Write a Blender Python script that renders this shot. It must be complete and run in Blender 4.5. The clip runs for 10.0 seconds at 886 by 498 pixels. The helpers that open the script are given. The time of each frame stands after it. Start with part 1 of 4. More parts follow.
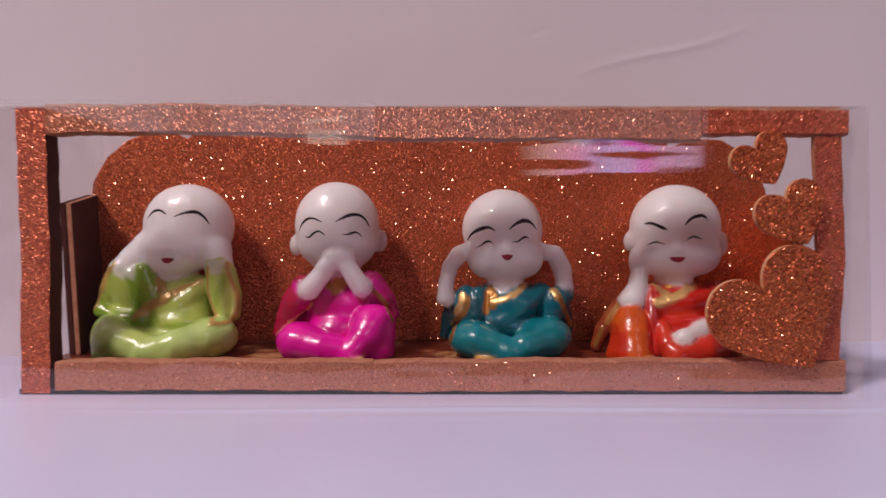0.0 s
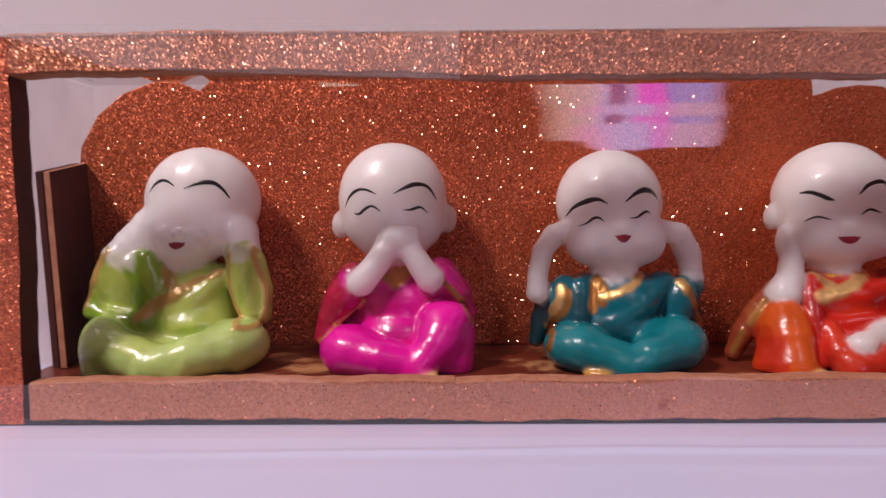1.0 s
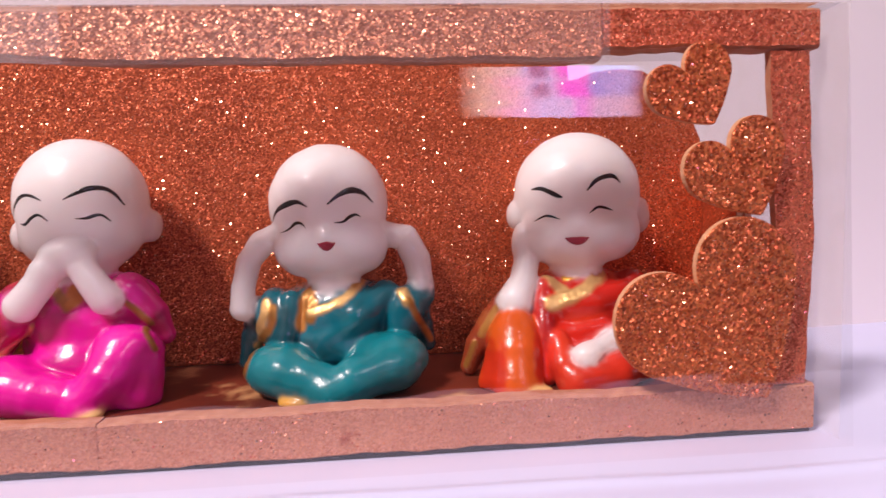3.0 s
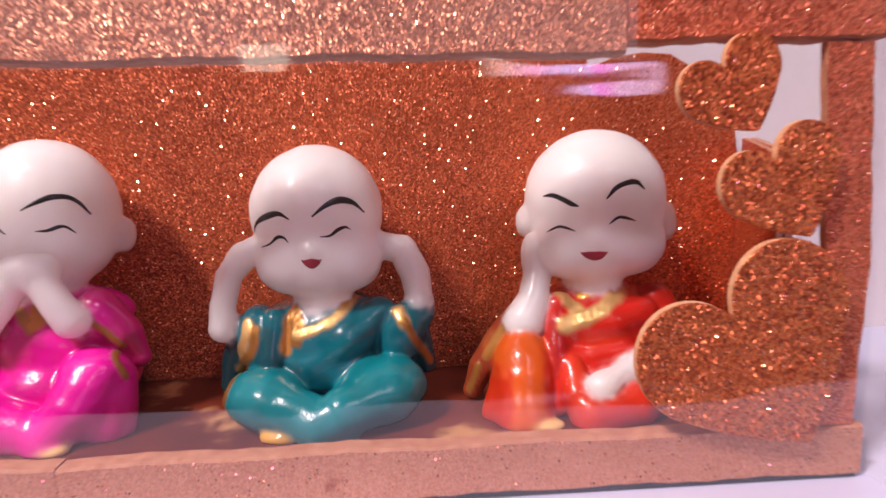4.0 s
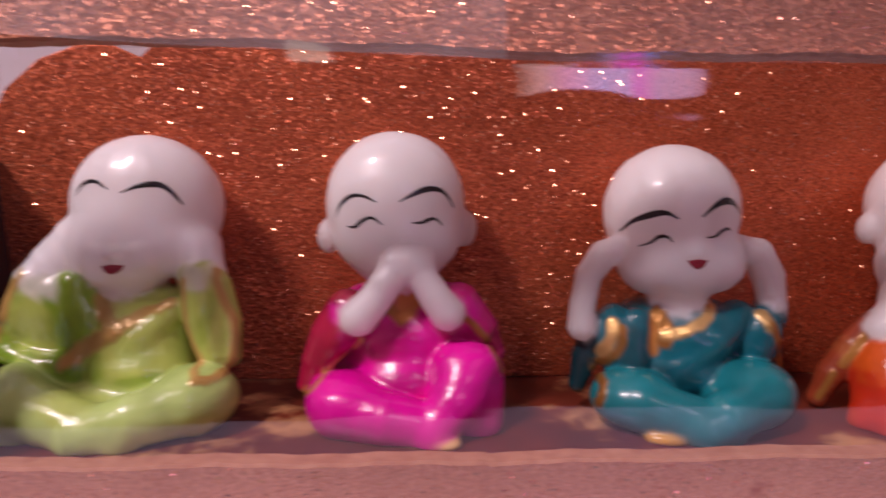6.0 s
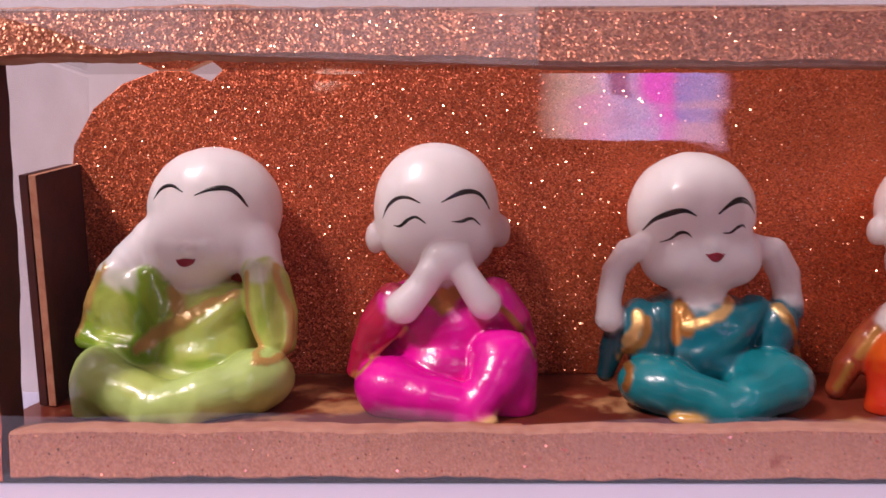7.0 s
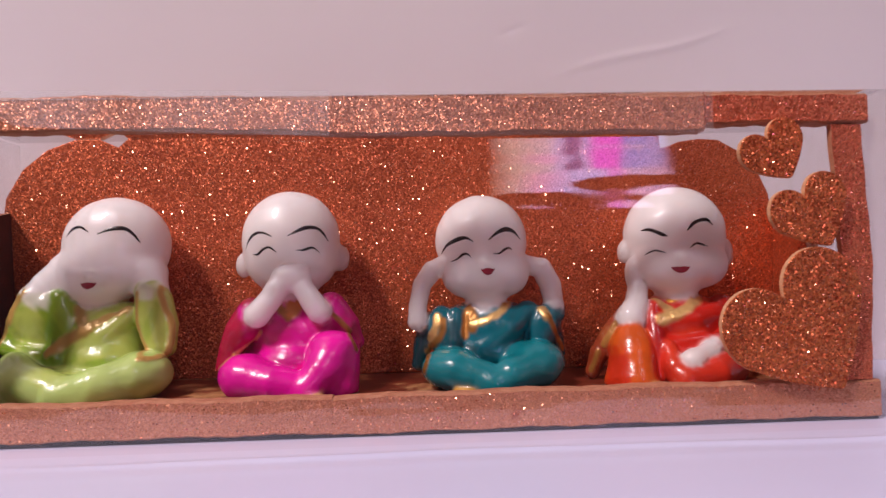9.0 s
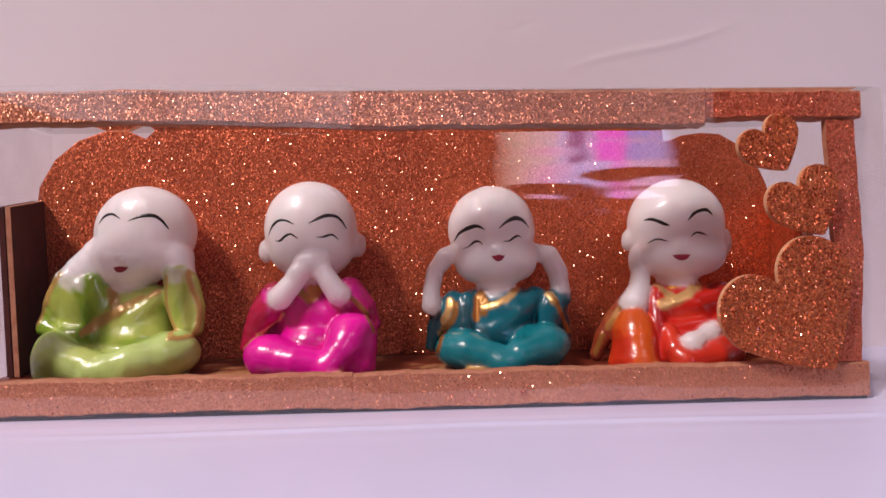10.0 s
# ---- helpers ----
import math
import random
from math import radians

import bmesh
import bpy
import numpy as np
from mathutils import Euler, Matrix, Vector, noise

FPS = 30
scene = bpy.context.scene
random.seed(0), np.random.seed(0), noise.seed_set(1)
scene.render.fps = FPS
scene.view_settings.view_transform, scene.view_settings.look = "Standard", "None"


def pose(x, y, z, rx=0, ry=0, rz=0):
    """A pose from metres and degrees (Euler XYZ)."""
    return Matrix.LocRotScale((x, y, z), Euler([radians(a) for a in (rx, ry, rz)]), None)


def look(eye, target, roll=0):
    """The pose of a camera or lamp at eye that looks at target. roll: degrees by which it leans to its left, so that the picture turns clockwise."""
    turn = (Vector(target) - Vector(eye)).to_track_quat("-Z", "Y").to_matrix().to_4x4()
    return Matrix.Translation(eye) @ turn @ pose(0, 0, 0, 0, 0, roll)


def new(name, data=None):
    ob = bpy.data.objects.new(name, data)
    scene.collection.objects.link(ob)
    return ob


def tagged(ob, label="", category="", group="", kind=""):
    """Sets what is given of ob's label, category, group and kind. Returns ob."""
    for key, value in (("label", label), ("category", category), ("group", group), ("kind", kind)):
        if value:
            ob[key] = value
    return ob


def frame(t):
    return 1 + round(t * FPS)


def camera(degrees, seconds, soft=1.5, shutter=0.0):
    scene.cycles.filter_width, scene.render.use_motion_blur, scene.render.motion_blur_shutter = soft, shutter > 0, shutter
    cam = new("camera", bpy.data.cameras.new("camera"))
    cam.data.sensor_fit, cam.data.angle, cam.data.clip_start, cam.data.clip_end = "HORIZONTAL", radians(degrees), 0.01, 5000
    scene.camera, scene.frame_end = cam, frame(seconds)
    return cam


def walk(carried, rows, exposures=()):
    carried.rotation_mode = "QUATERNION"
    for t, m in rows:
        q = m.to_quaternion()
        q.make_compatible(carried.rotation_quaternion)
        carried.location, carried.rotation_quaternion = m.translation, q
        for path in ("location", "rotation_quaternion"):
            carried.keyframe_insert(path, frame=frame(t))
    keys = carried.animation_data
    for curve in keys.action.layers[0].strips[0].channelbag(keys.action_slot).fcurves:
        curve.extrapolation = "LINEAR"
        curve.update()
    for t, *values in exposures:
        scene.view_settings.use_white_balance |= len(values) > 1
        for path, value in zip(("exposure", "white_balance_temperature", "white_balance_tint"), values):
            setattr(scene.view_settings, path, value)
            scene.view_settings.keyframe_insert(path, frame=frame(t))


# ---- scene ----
cam = camera(70.4, 10.0, soft=1.5, shutter=0.55)
METRES, EYE, TILT, LEAN, TURN = 0.33, 0.051, -1.8, 0.0, 0.0
ROWS = [
    (0.0, 0.0, 0.0, 0.0, -0.0, 0.0, 0.0),
    (0.5, -0.0149, 0.0796, 0.0002, -0.01, -1.18, 0.75),
    (1.0, -0.0676, 0.1534, -0.002, 0.66, -1.61, 0.39),
    (1.5, -0.0587, 0.1823, -0.003, -0.73, -2.93, 0.1),
    (2.0, -0.0143, 0.1918, -0.0, -2.37, -3.74, 0.35),
    (2.5, 0.0486, 0.2039, 0.0054, -3.55, -4.23, 1.33),
    (2.7, 0.0831, 0.2067, 0.0076, -4.8950, -3.2072, 1.6415),
    (3.8, 0.1251, 0.2305, 0.0340, -3.7299, -4.1360, 2.2869),
    (4.0, 0.1246, 0.2581, 0.0417, -3.21, -6.68, 1.82),
    (4.5, 0.0813, 0.2956, 0.0411, -3.86, -7.47, 1.62),
    (5.0, 0.0416, 0.2961, 0.0495, -4.04, -6.84, 1.16),
    (5.5, -0.0233, 0.2823, 0.0458, -3.29, -6.81, 0.45),
    (6.0, -0.0984, 0.2703, 0.0413, -1.83, -6.21, 0.1),
    (6.2, -0.1223, 0.2632, 0.0414, -1.3552, -5.6739, 0.3205),
    (7.3, -0.0922, 0.2066, -0.0013, 0.7126, -1.3718, 0.0385),
    (7.5, -0.0743, 0.1893, -0.0064, -0.61, -1.79, -0.01),
    (8.0, -0.0052, 0.1642, -0.0165, -2.45, 1.05, 1.02),
    (8.5, -0.0022, 0.1294, -0.0193, -2.27, 2.14, 1.33),
    (9.0, 0.0023, 0.0867, -0.0186, -2.41, 3.22, 1.42),
    (9.5, -0.0085, 0.0623, -0.0195, -2.28, 3.55, 1.17),
    (10.0, -0.0079, 0.0568, -0.0248, -2.11, 2.54, 1.1),
]
walk(cam, [(t, pose(0.0035, -0.191, EYE, TILT, LEAN, TURN) @ pose(METRES * x, METRES * y, METRES * z, 90 + pitch, roll, yaw)) for t, x, y, z, yaw, pitch, roll in ROWS],
     [(0.0, -0.78, 6500, 10), (0.5, -0.76, 6500, 10), (1.0, -0.60, 6500, 10), (1.5, -0.52, 6500, 10), (2.0, -0.52, 6500, 10), (2.5, -0.1, 6500, 10), (4.0, 0.08, 6500, 8), (4.5, -0.3, 6500, 9),
      (5.0, -0.38, 6500, 13), (5.5, -0.30, 6500, 18), (6.0, -0.68, 6500, 23), (7.5, -0.25, 6500, 11), (8.0, -0.40, 6500, 10), (10.0, -0.41, 6500, 10)])

# ---- world, lamps, added fill light ----
world = bpy.data.worlds.new("room_air")
scene.world = world
world.use_nodes = True
world.node_tree.nodes["Background"].inputs[0].default_value = (0.80, 0.70, 0.76, 1)
world.node_tree.nodes["Background"].inputs[1].default_value = 0.02


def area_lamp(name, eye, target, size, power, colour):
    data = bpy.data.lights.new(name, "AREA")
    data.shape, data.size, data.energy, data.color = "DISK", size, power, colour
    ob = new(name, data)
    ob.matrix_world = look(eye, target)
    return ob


area_lamp("key_light", (-1.25, -1.05, 2.00), (0.0, 0.03, 0.04), 0.42, 87.5, (1.0, 0.85, 0.85))
# Added fill from an unseen source, to even out the wall and faces.
area_lamp("fill_light", (0.60, -1.50, 1.45), (0.0, 0.0, 0.04), 0.28, 6.5, (0.93, 0.83, 1.0))


# ---- materials ----
def mat(name):
    m = bpy.data.materials.new(name)
    m.use_nodes = True
    t = m.node_tree
    return m, t, t.nodes["Principled BSDF"]


def node(t, kind, **values):
    n = t.nodes.new(kind)
    for key, v in values.items():
        n.inputs[key.replace("_", " ")].default_value = v
    return n


def coords(t, scale=1.0):
    c = t.nodes.new("ShaderNodeTexCoord")
    m = t.nodes.new("ShaderNodeMapping")
    m.inputs["Scale"].default_value = (scale, scale, scale)
    t.links.new(c.outputs["Object"], m.inputs["Vector"])
    return m.outputs["Vector"]


def ramp(t, source, stops):
    r = t.nodes.new("ShaderNodeValToRGB")
    while len(r.color_ramp.elements) < len(stops):
        r.color_ramp.elements.new(0.5)
    for e, (p, c) in zip(r.color_ramp.elements, stops):
        e.position, e.color = p, (*c, 1)
    t.links.new(source, r.inputs[0])
    return r.outputs[0]


def bump(t, height, strength, distance, shader):
    b = node(t, "ShaderNodeBump", Strength=strength, Distance=distance)
    t.links.new(height, b.inputs["Height"])
    t.links.new(b.outputs[0], shader.inputs["Normal"])
    return b


def plain(name, colour, rough, second=None, scale=120.0, relief=0.0):
    """A paint or plastic with two shades of its pigment in soft patches and a fine relief."""
    m, t, p = mat(name)
    v = coords(t)
    n = node(t, "ShaderNodeTexNoise", Scale=scale, Detail=3.0)
    t.links.new(v, n.inputs["Vector"])
    second = second or tuple(c * 0.86 for c in colour)
    t.links.new(ramp(t, n.outputs[0], [(0.32, colour), (0.68, second)]), p.inputs["Base Color"])
    p.inputs["Roughness"].default_value = rough
    if relief:
        f = node(t, "ShaderNodeTexNoise", Scale=scale * 4, Detail=4.0)
        t.links.new(v, f.inputs["Vector"])
        bump(t, f.outputs[0], 0.6, relief, p)
    return m


def glitter(name, deep, bright, cell=0.00032, tilt=0.85, sparks=0.0008, share=0.45, spark_lean=1.5, wear=None):
    """Glitter foam: a fine grain of copper flakes, and among them larger ones that are small mirrors with a lean of their own."""
    m, t, p = mat(name)
    v = coords(t)

    def math_node(kind, a, b):
        n = t.nodes.new("ShaderNodeMath")
        n.operation = kind
        for i, x in enumerate((a, b)):
            if isinstance(x, float):
                n.inputs[i].default_value = x
            else:
                t.links.new(x, n.inputs[i])
        return n.outputs[0]

    def lean(colour, amount):
        centre = t.nodes.new("ShaderNodeVectorMath")
        centre.operation = "SUBTRACT"
        centre.inputs[1].default_value = (0.5, 0.5, 0.5)
        t.links.new(colour, centre.inputs[0])
        out = t.nodes.new("ShaderNodeVectorMath")
        out.operation = "SCALE"
        out.inputs["Scale"].default_value = amount
        t.links.new(centre.outputs[0], out.inputs[0])
        return out.outputs[0]

    flakes = node(t, "ShaderNodeTexVoronoi", Scale=1.0 / cell)
    large = node(t, "ShaderNodeTexVoronoi", Scale=1.0 / sparks)
    patches = node(t, "ShaderNodeTexNoise", Scale=45.0, Detail=4.0)
    for n in (flakes, large, patches):
        t.links.new(v, n.inputs["Vector"])
    sep = t.nodes.new("ShaderNodeSeparateColor")
    t.links.new(flakes.outputs["Color"], sep.inputs[0])
    pick = t.nodes.new("ShaderNodeSeparateColor")
    t.links.new(large.outputs["Color"], pick.inputs[0])
    spark = math_node("MULTIPLY", math_node("GREATER_THAN", pick.outputs[2], 1.0 - share), math_node("LESS_THAN", large.outputs["Distance"], 0.31))
    tone = math_node("ADD", math_node("MULTIPLY", sep.outputs[0], 0.7), math_node("MULTIPLY", patches.outputs[0], 0.45))
    grain = ramp(t, tone, [(0.1, deep), (0.5, tuple(0.6 * a + 0.4 * b for a, b in zip(deep, bright))), (0.95, bright)])
    if wear:
        worn = t.nodes.new("ShaderNodeMix")
        worn.data_type = "RGBA"
        blots = node(t, "ShaderNodeTexNoise", Scale=55.0, Detail=5.0, Roughness=0.65)
        t.links.new(v, blots.inputs["Vector"])
        edge = node(t, "ShaderNodeMapRange")
        edge.inputs[1].default_value, edge.inputs[2].default_value = 0.69, 0.74
        t.links.new(blots.outputs[0], edge.inputs[0])
        t.links.new(edge.outputs[0], worn.inputs[0])
        t.links.new(grain, worn.inputs[6])
        worn.inputs[7].default_value = (*wear, 1)
        grain = worn.outputs[2]
    hue = t.nodes.new("ShaderNodeMix")
    hue.data_type = "RGBA"
    t.links.new(spark, hue.inputs[0])
    t.links.new(grain, hue.inputs[6])
    hue.inputs[7].default_value = (1.0, 0.44, 0.26, 1)
    t.links.new(hue.outputs[2], p.inputs["Base Color"])
    both = t.nodes.new("ShaderNodeMix")
    both.data_type = "VECTOR"
    t.links.new(spark, both.inputs[0])
    t.links.new(lean(flakes.outputs["Color"], tilt), both.inputs[4])
    t.links.new(lean(large.outputs["Color"], spark_lean), both.inputs[5])
    geo = t.nodes.new("ShaderNodeNewGeometry")
    total = t.nodes.new("ShaderNodeVectorMath")
    t.links.new(geo.outputs["Normal"], total.inputs[0])
    t.links.new(both.outputs[1], total.inputs[1])
    unit = t.nodes.new("ShaderNodeVectorMath")
    unit.operation = "NORMALIZE"
    t.links.new(total.outputs[0], unit.inputs[0])
    t.links.new(unit.outputs[0], p.inputs["Normal"])
    t.links.new(math_node("ADD", math_node("MULTIPLY", spark, 0.30), 0.60), p.inputs["Metallic"])
    t.links.new(math_node("SUBTRACT", 0.42, math_node("MULTIPLY", spark, 0.26)), p.inputs["Roughness"])
    return m


def clear_sheet(name, wave=0.0, ior=1.95, rough=0.045):
    """Thin clear plastic: it lets the view through and mirrors by the Fresnel share of its two faces."""
    m, t, p = mat(name)
    t.nodes.remove(p)
    out = t.nodes["Material Output"]
    see = t.nodes.new("ShaderNodeBsdfTransparent")
    see.inputs[0].default_value = (0.97, 0.97, 0.97, 1)
    gloss = t.nodes.new("ShaderNodeBsdfGlossy")
    gloss.inputs["Roughness"].default_value = rough
    share = node(t, "ShaderNodeFresnel", IOR=ior)
    mix = t.nodes.new("ShaderNodeMixShader")
    t.links.new(share.outputs[0], mix.inputs[0])
    t.links.new(see.outputs[0], mix.inputs[1])
    t.links.new(gloss.outputs[0], mix.inputs[2])
    t.links.new(mix.outputs[0], out.inputs["Surface"])
    if wave:
        n = node(t, "ShaderNodeTexNoise", Scale=1.0, Detail=2.0)
        v = coords(t)
        v.node.inputs["Scale"].default_value = (14.0, 20.0, 75.0)
        t.links.new(v, n.inputs["Vector"])
        b = node(t, "ShaderNodeBump", Strength=1.0, Distance=wave)
        t.links.new(n.outputs[0], b.inputs["Height"])
        t.links.new(b.outputs[0], gloss.inputs["Normal"])
    return m


def hazy_sheet(name, haze):
    """Clear plastic with an uneven share of dull white mixed in."""
    m, t, p = mat(name)
    t.nodes.remove(p)
    see = t.nodes.new("ShaderNodeBsdfTransparent")
    dull = node(t, "ShaderNodeBsdfDiffuse", Color=(0.82, 0.76, 0.76, 1))
    n = node(t, "ShaderNodeTexNoise", Scale=70.0, Detail=4.0)
    t.links.new(coords(t), n.inputs["Vector"])
    amount = t.nodes.new("ShaderNodeMath")
    amount.operation = "MULTIPLY"
    amount.inputs[1].default_value = 2 * haze
    t.links.new(n.outputs[0], amount.inputs[0])
    mix = t.nodes.new("ShaderNodeMixShader")
    t.links.new(amount.outputs[0], mix.inputs[0])
    t.links.new(see.outputs[0], mix.inputs[1])
    t.links.new(dull.outputs[0], mix.inputs[2])
    t.links.new(mix.outputs[0], t.nodes["Material Output"].inputs["Surface"])
    return m


GLITTER = glitter("copper_glitter_foam", (0.26, 0.036, 0.0135), (0.83, 0.196, 0.070), 0.00034, 0.68, 0.0007, 0.17)
GLITTER_FINE = glitter("fine_copper_glitter_foam", (0.48, 0.165, 0.092), (0.82, 0.39, 0.235), 0.00034, 0.8, 0.0008, 0.16, 1.3, wear=(0.42, 0.10, 0.045))
GLITTER_COARSE = glitter("coarse_copper_glitter_foam", (0.26, 0.018, 0.007), (1.0, 0.33, 0.115), 0.00044, 1.3, 0.00062, 0.55, 1.1)
GLITTER_ROSE = glitter("rose_copper_glitter_foam", (0.38, 0.055, 0.030), (0.94, 0.28, 0.14), 0.00036, 0.95, 0.00058, 0.42, 1.0)
GLITTER_PALE = glitter("pale_copper_glitter_foam", (0.45, 0.120, 0.064), (0.90, 0.41, 0.24), 0.00034, 0.92, 0.0006, 0.42, 1.0)
# Foam turned from the key light, its shade put into a near-black colour.
SHADED_FOAM = plain("shaded_foam", (0.075, 0.009, 0.006), 0.9, (0.05, 0.006, 0.004), 160, 0.0002)
FOAM_EDGE = plain("cut_foam_edge", (0.52, 0.24, 0.14), 0.8, (0.40, 0.15, 0.08), 400, 0.0002)
FOAM_RIM = plain("pale_cut_foam_edge", (0.78, 0.46, 0.27), 0.75, (0.66, 0.33, 0.17), 500, 0.0001)

BOARD = plain("tray_board", (0.17, 0.030, 0.014), 0.34, (0.10, 0.015, 0.008), 90, 0.0001)
bt = BOARD.node_tree
bp = bt.nodes["Principled BSDF"]
shade = bp.inputs["Base Color"].links[0].from_socket
tan = node(bt, "ShaderNodeTexNoise", Scale=30.0, Detail=6.0, Roughness=0.6)
bt.links.new(coords(bt), tan.inputs["Vector"])
tan_edge = node(bt, "ShaderNodeMapRange")
tan_edge.inputs[1].default_value, tan_edge.inputs[2].default_value = 0.56, 0.63
bt.links.new(tan.outputs[0], tan_edge.inputs[0])
tan_mix = bt.nodes.new("ShaderNodeMix")
tan_mix.data_type = "RGBA"
bt.links.new(tan_edge.outputs[0], tan_mix.inputs[0])
bt.links.new(shade, tan_mix.inputs[6])
tan_mix.inputs[7].default_value = (0.52, 0.27, 0.12, 1)
bt.links.new(tan_mix.outputs[2], bp.inputs["Base Color"])
CLEAR = clear_sheet("clear_plastic_sheet", 0.0004)
END = hazy_sheet("hazy_clear_plastic", 0.10)
FOLD = hazy_sheet("folded_plastic_strip", 0.11)
FOLD_CLEAR = hazy_sheet("clearer_folded_plastic_strip", 0.04)
GLAZE, gz, gzp = mat("glossy_hand_paint")
gz_v = coords(gz)
hue = node(gz, "ShaderNodeAttribute")
hue.attribute_name = "paint"
gilt = node(gz, "ShaderNodeAttribute")
gilt.attribute_name = "gilt"
bare = node(gz, "ShaderNodeAttribute")
bare.attribute_name = "bare"
cloudy = node(gz, "ShaderNodeTexNoise", Scale=130.0, Detail=4.0)
gz.links.new(gz_v, cloudy.inputs["Vector"])
thin = node(gz, "ShaderNodeMapRange")
for i, x in enumerate((0.0, 0.3, 0.7, 0.80, 1.12)):
    thin.inputs[i].default_value = x
gz.links.new(cloudy.outputs[0], thin.inputs[0])
brushed = node(gz, "ShaderNodeVectorMath")
brushed.operation = "SCALE"
gz.links.new(hue.outputs["Color"], brushed.inputs[0])
uneven = node(gz, "ShaderNodeMix")
uneven.data_type = "FLOAT"
uneven.inputs[3].default_value = 1.0
gz.links.new(bare.outputs["Fac"], uneven.inputs[0])
gz.links.new(thin.outputs[0], uneven.inputs[2])
gz.links.new(uneven.outputs[0], brushed.inputs["Scale"])
gz.links.new(brushed.outputs[0], gzp.inputs["Base Color"])
gz.links.new(gilt.outputs["Fac"], gzp.inputs["Metallic"])
sheen = node(gz, "ShaderNodeMapRange")
sheen.inputs[3].default_value, sheen.inputs[4].default_value = 0.27, 0.40
gz.links.new(bare.outputs["Fac"], sheen.inputs[0])
dull = node(gz, "ShaderNodeMath")
dull.operation = "MULTIPLY_ADD"
dull.inputs[1].default_value = 0.26
gz.links.new(gilt.outputs["Fac"], dull.inputs[0])
gz.links.new(sheen.outputs[0], dull.inputs[2])
gz.links.new(dull.outputs[0], gzp.inputs["Roughness"])
gzp.inputs["Coat Weight"].default_value, gzp.inputs["Coat Roughness"].default_value = 0.30, 0.07
inner = node(gz, "ShaderNodeMapRange")
inner.inputs[3].default_value, inner.inputs[4].default_value = 0.0, 1.0
gz.links.new(bare.outputs["Fac"], inner.inputs[0])
gz.links.new(inner.outputs[0], gzp.inputs["Subsurface Weight"])
gzp.inputs["Subsurface Radius"].default_value, gzp.inputs["Subsurface Scale"].default_value = (1.0, 0.90, 0.86), 0.020
lumps = node(gz, "ShaderNodeTexNoise", Scale=380.0, Detail=4.0)
gz.links.new(gz_v, lumps.inputs["Vector"])
rise = node(gz, "ShaderNodeMapRange")
rise.inputs[3].default_value, rise.inputs[4].default_value = 0.34, 0.04
gz.links.new(bare.outputs["Fac"], rise.inputs[0])
gz_b = node(gz, "ShaderNodeBump", Distance=0.0006)
gz.links.new(rise.outputs[0], gz_b.inputs["Strength"])
gz.links.new(lumps.outputs[0], gz_b.inputs["Height"])
gz.links.new(gz_b.outputs[0], gzp.inputs["Normal"])
gz.links.new(gz_b.outputs[0], gzp.inputs["Coat Normal"])
WALL = plain("white_wall_paint", (0.88, 0.785, 0.795), 0.5, (0.84, 0.745, 0.765), 9, 0.0003)
TABLE = plain("white_laminate", (0.59, 0.60, 0.80), 0.28, (0.56, 0.57, 0.77), 14)
PAPER = plain("white_paper", (0.61, 0.62, 0.81), 0.4, (0.58, 0.59, 0.79), 14)
DARK = plain("black_plastic_and_shadow", (0.02, 0.02, 0.025), 0.4)
ROOM = plain("room_paint", (0.05, 0.042, 0.045), 0.8, None, 2)


# ---- building helpers ----
def mesh_object(name, bm, materials, parent=None, label="", smooth=False):
    me = bpy.data.meshes.new(name)
    bm.to_mesh(me)
    bm.free()
    for m in (materials if isinstance(materials, (list, tuple)) else [materials]):
        me.materials.append(m)
    if smooth:
        me.polygons.foreach_set("use_smooth", [True] * len(me.polygons))
    ob = new(name, me)
    if parent:
        ob.parent = parent
    if label:
        ob["label"] = label
    return ob


def part(name, bm, material, parent, label="", smooth=False):
    return mesh_object(name, bm, material, parent, label, smooth)


def box(x0, x1, y0, y1, z0, z1, bevel=0.0, cuts=0):
    bm = bmesh.new()
    m = Matrix.Translation(((x0 + x1) / 2, (y0 + y1) / 2, (z0 + z1) / 2)) @ Matrix.Diagonal((x1 - x0, y1 - y0, z1 - z0, 1))
    bmesh.ops.create_cube(bm, size=1, matrix=m)
    if bevel:
        bmesh.ops.bevel(bm, geom=bm.edges[:], offset=bevel, segments=2, affect="EDGES", profile=0.5)
    return bm


def slab(outline, y0, y1, edge_index=1, bevel=0.0003):
    """A sheet cut along an outline of (x, z), from y0 at the front to y1; the cut edge takes the second material."""
    bm = bmesh.new()
    front = [bm.verts.new((x, y0, z)) for x, z in outline]
    back = [bm.verts.new((x, y1, z)) for x, z in outline]
    bm.faces.new(front)
    bm.faces.new(back[::-1])
    n = len(outline)
    for i in range(n):
        f = bm.faces.new((front[i], back[i], back[(i + 1) % n], front[(i + 1) % n]))
        f.material_index = edge_index
    bmesh.ops.recalc_face_normals(bm, faces=bm.faces[:])
    if bevel:
        rim = [e for e in bm.edges if all(abs(v.co.y - y0) < 1e-9 for v in e.verts)]
        bmesh.ops.bevel(bm, geom=rim, offset=bevel, segments=2, affect="EDGES", profile=0.5)
    bmesh.ops.triangulate(bm, faces=[f for f in bm.faces if len(f.verts) > 4])
    return bm


def spline(points, n):
    """n points on a smooth line through the given ones."""
    p = np.array(points, float)
    p = np.vstack([2 * p[0] - p[1], p, 2 * p[-1] - p[-2]])
    out = []
    for u in np.linspace(0, len(points) - 1 - 1e-9, n):
        i, f = int(u), u - int(u)
        a, b, c, d = p[i:i + 4]
        out.append(0.5 * (2 * b + (c - a) * f + (2 * a - 5 * b + 4 * c - d) * f * f + (3 * b - a - 3 * c + d) * f ** 3))
    return np.array(out)


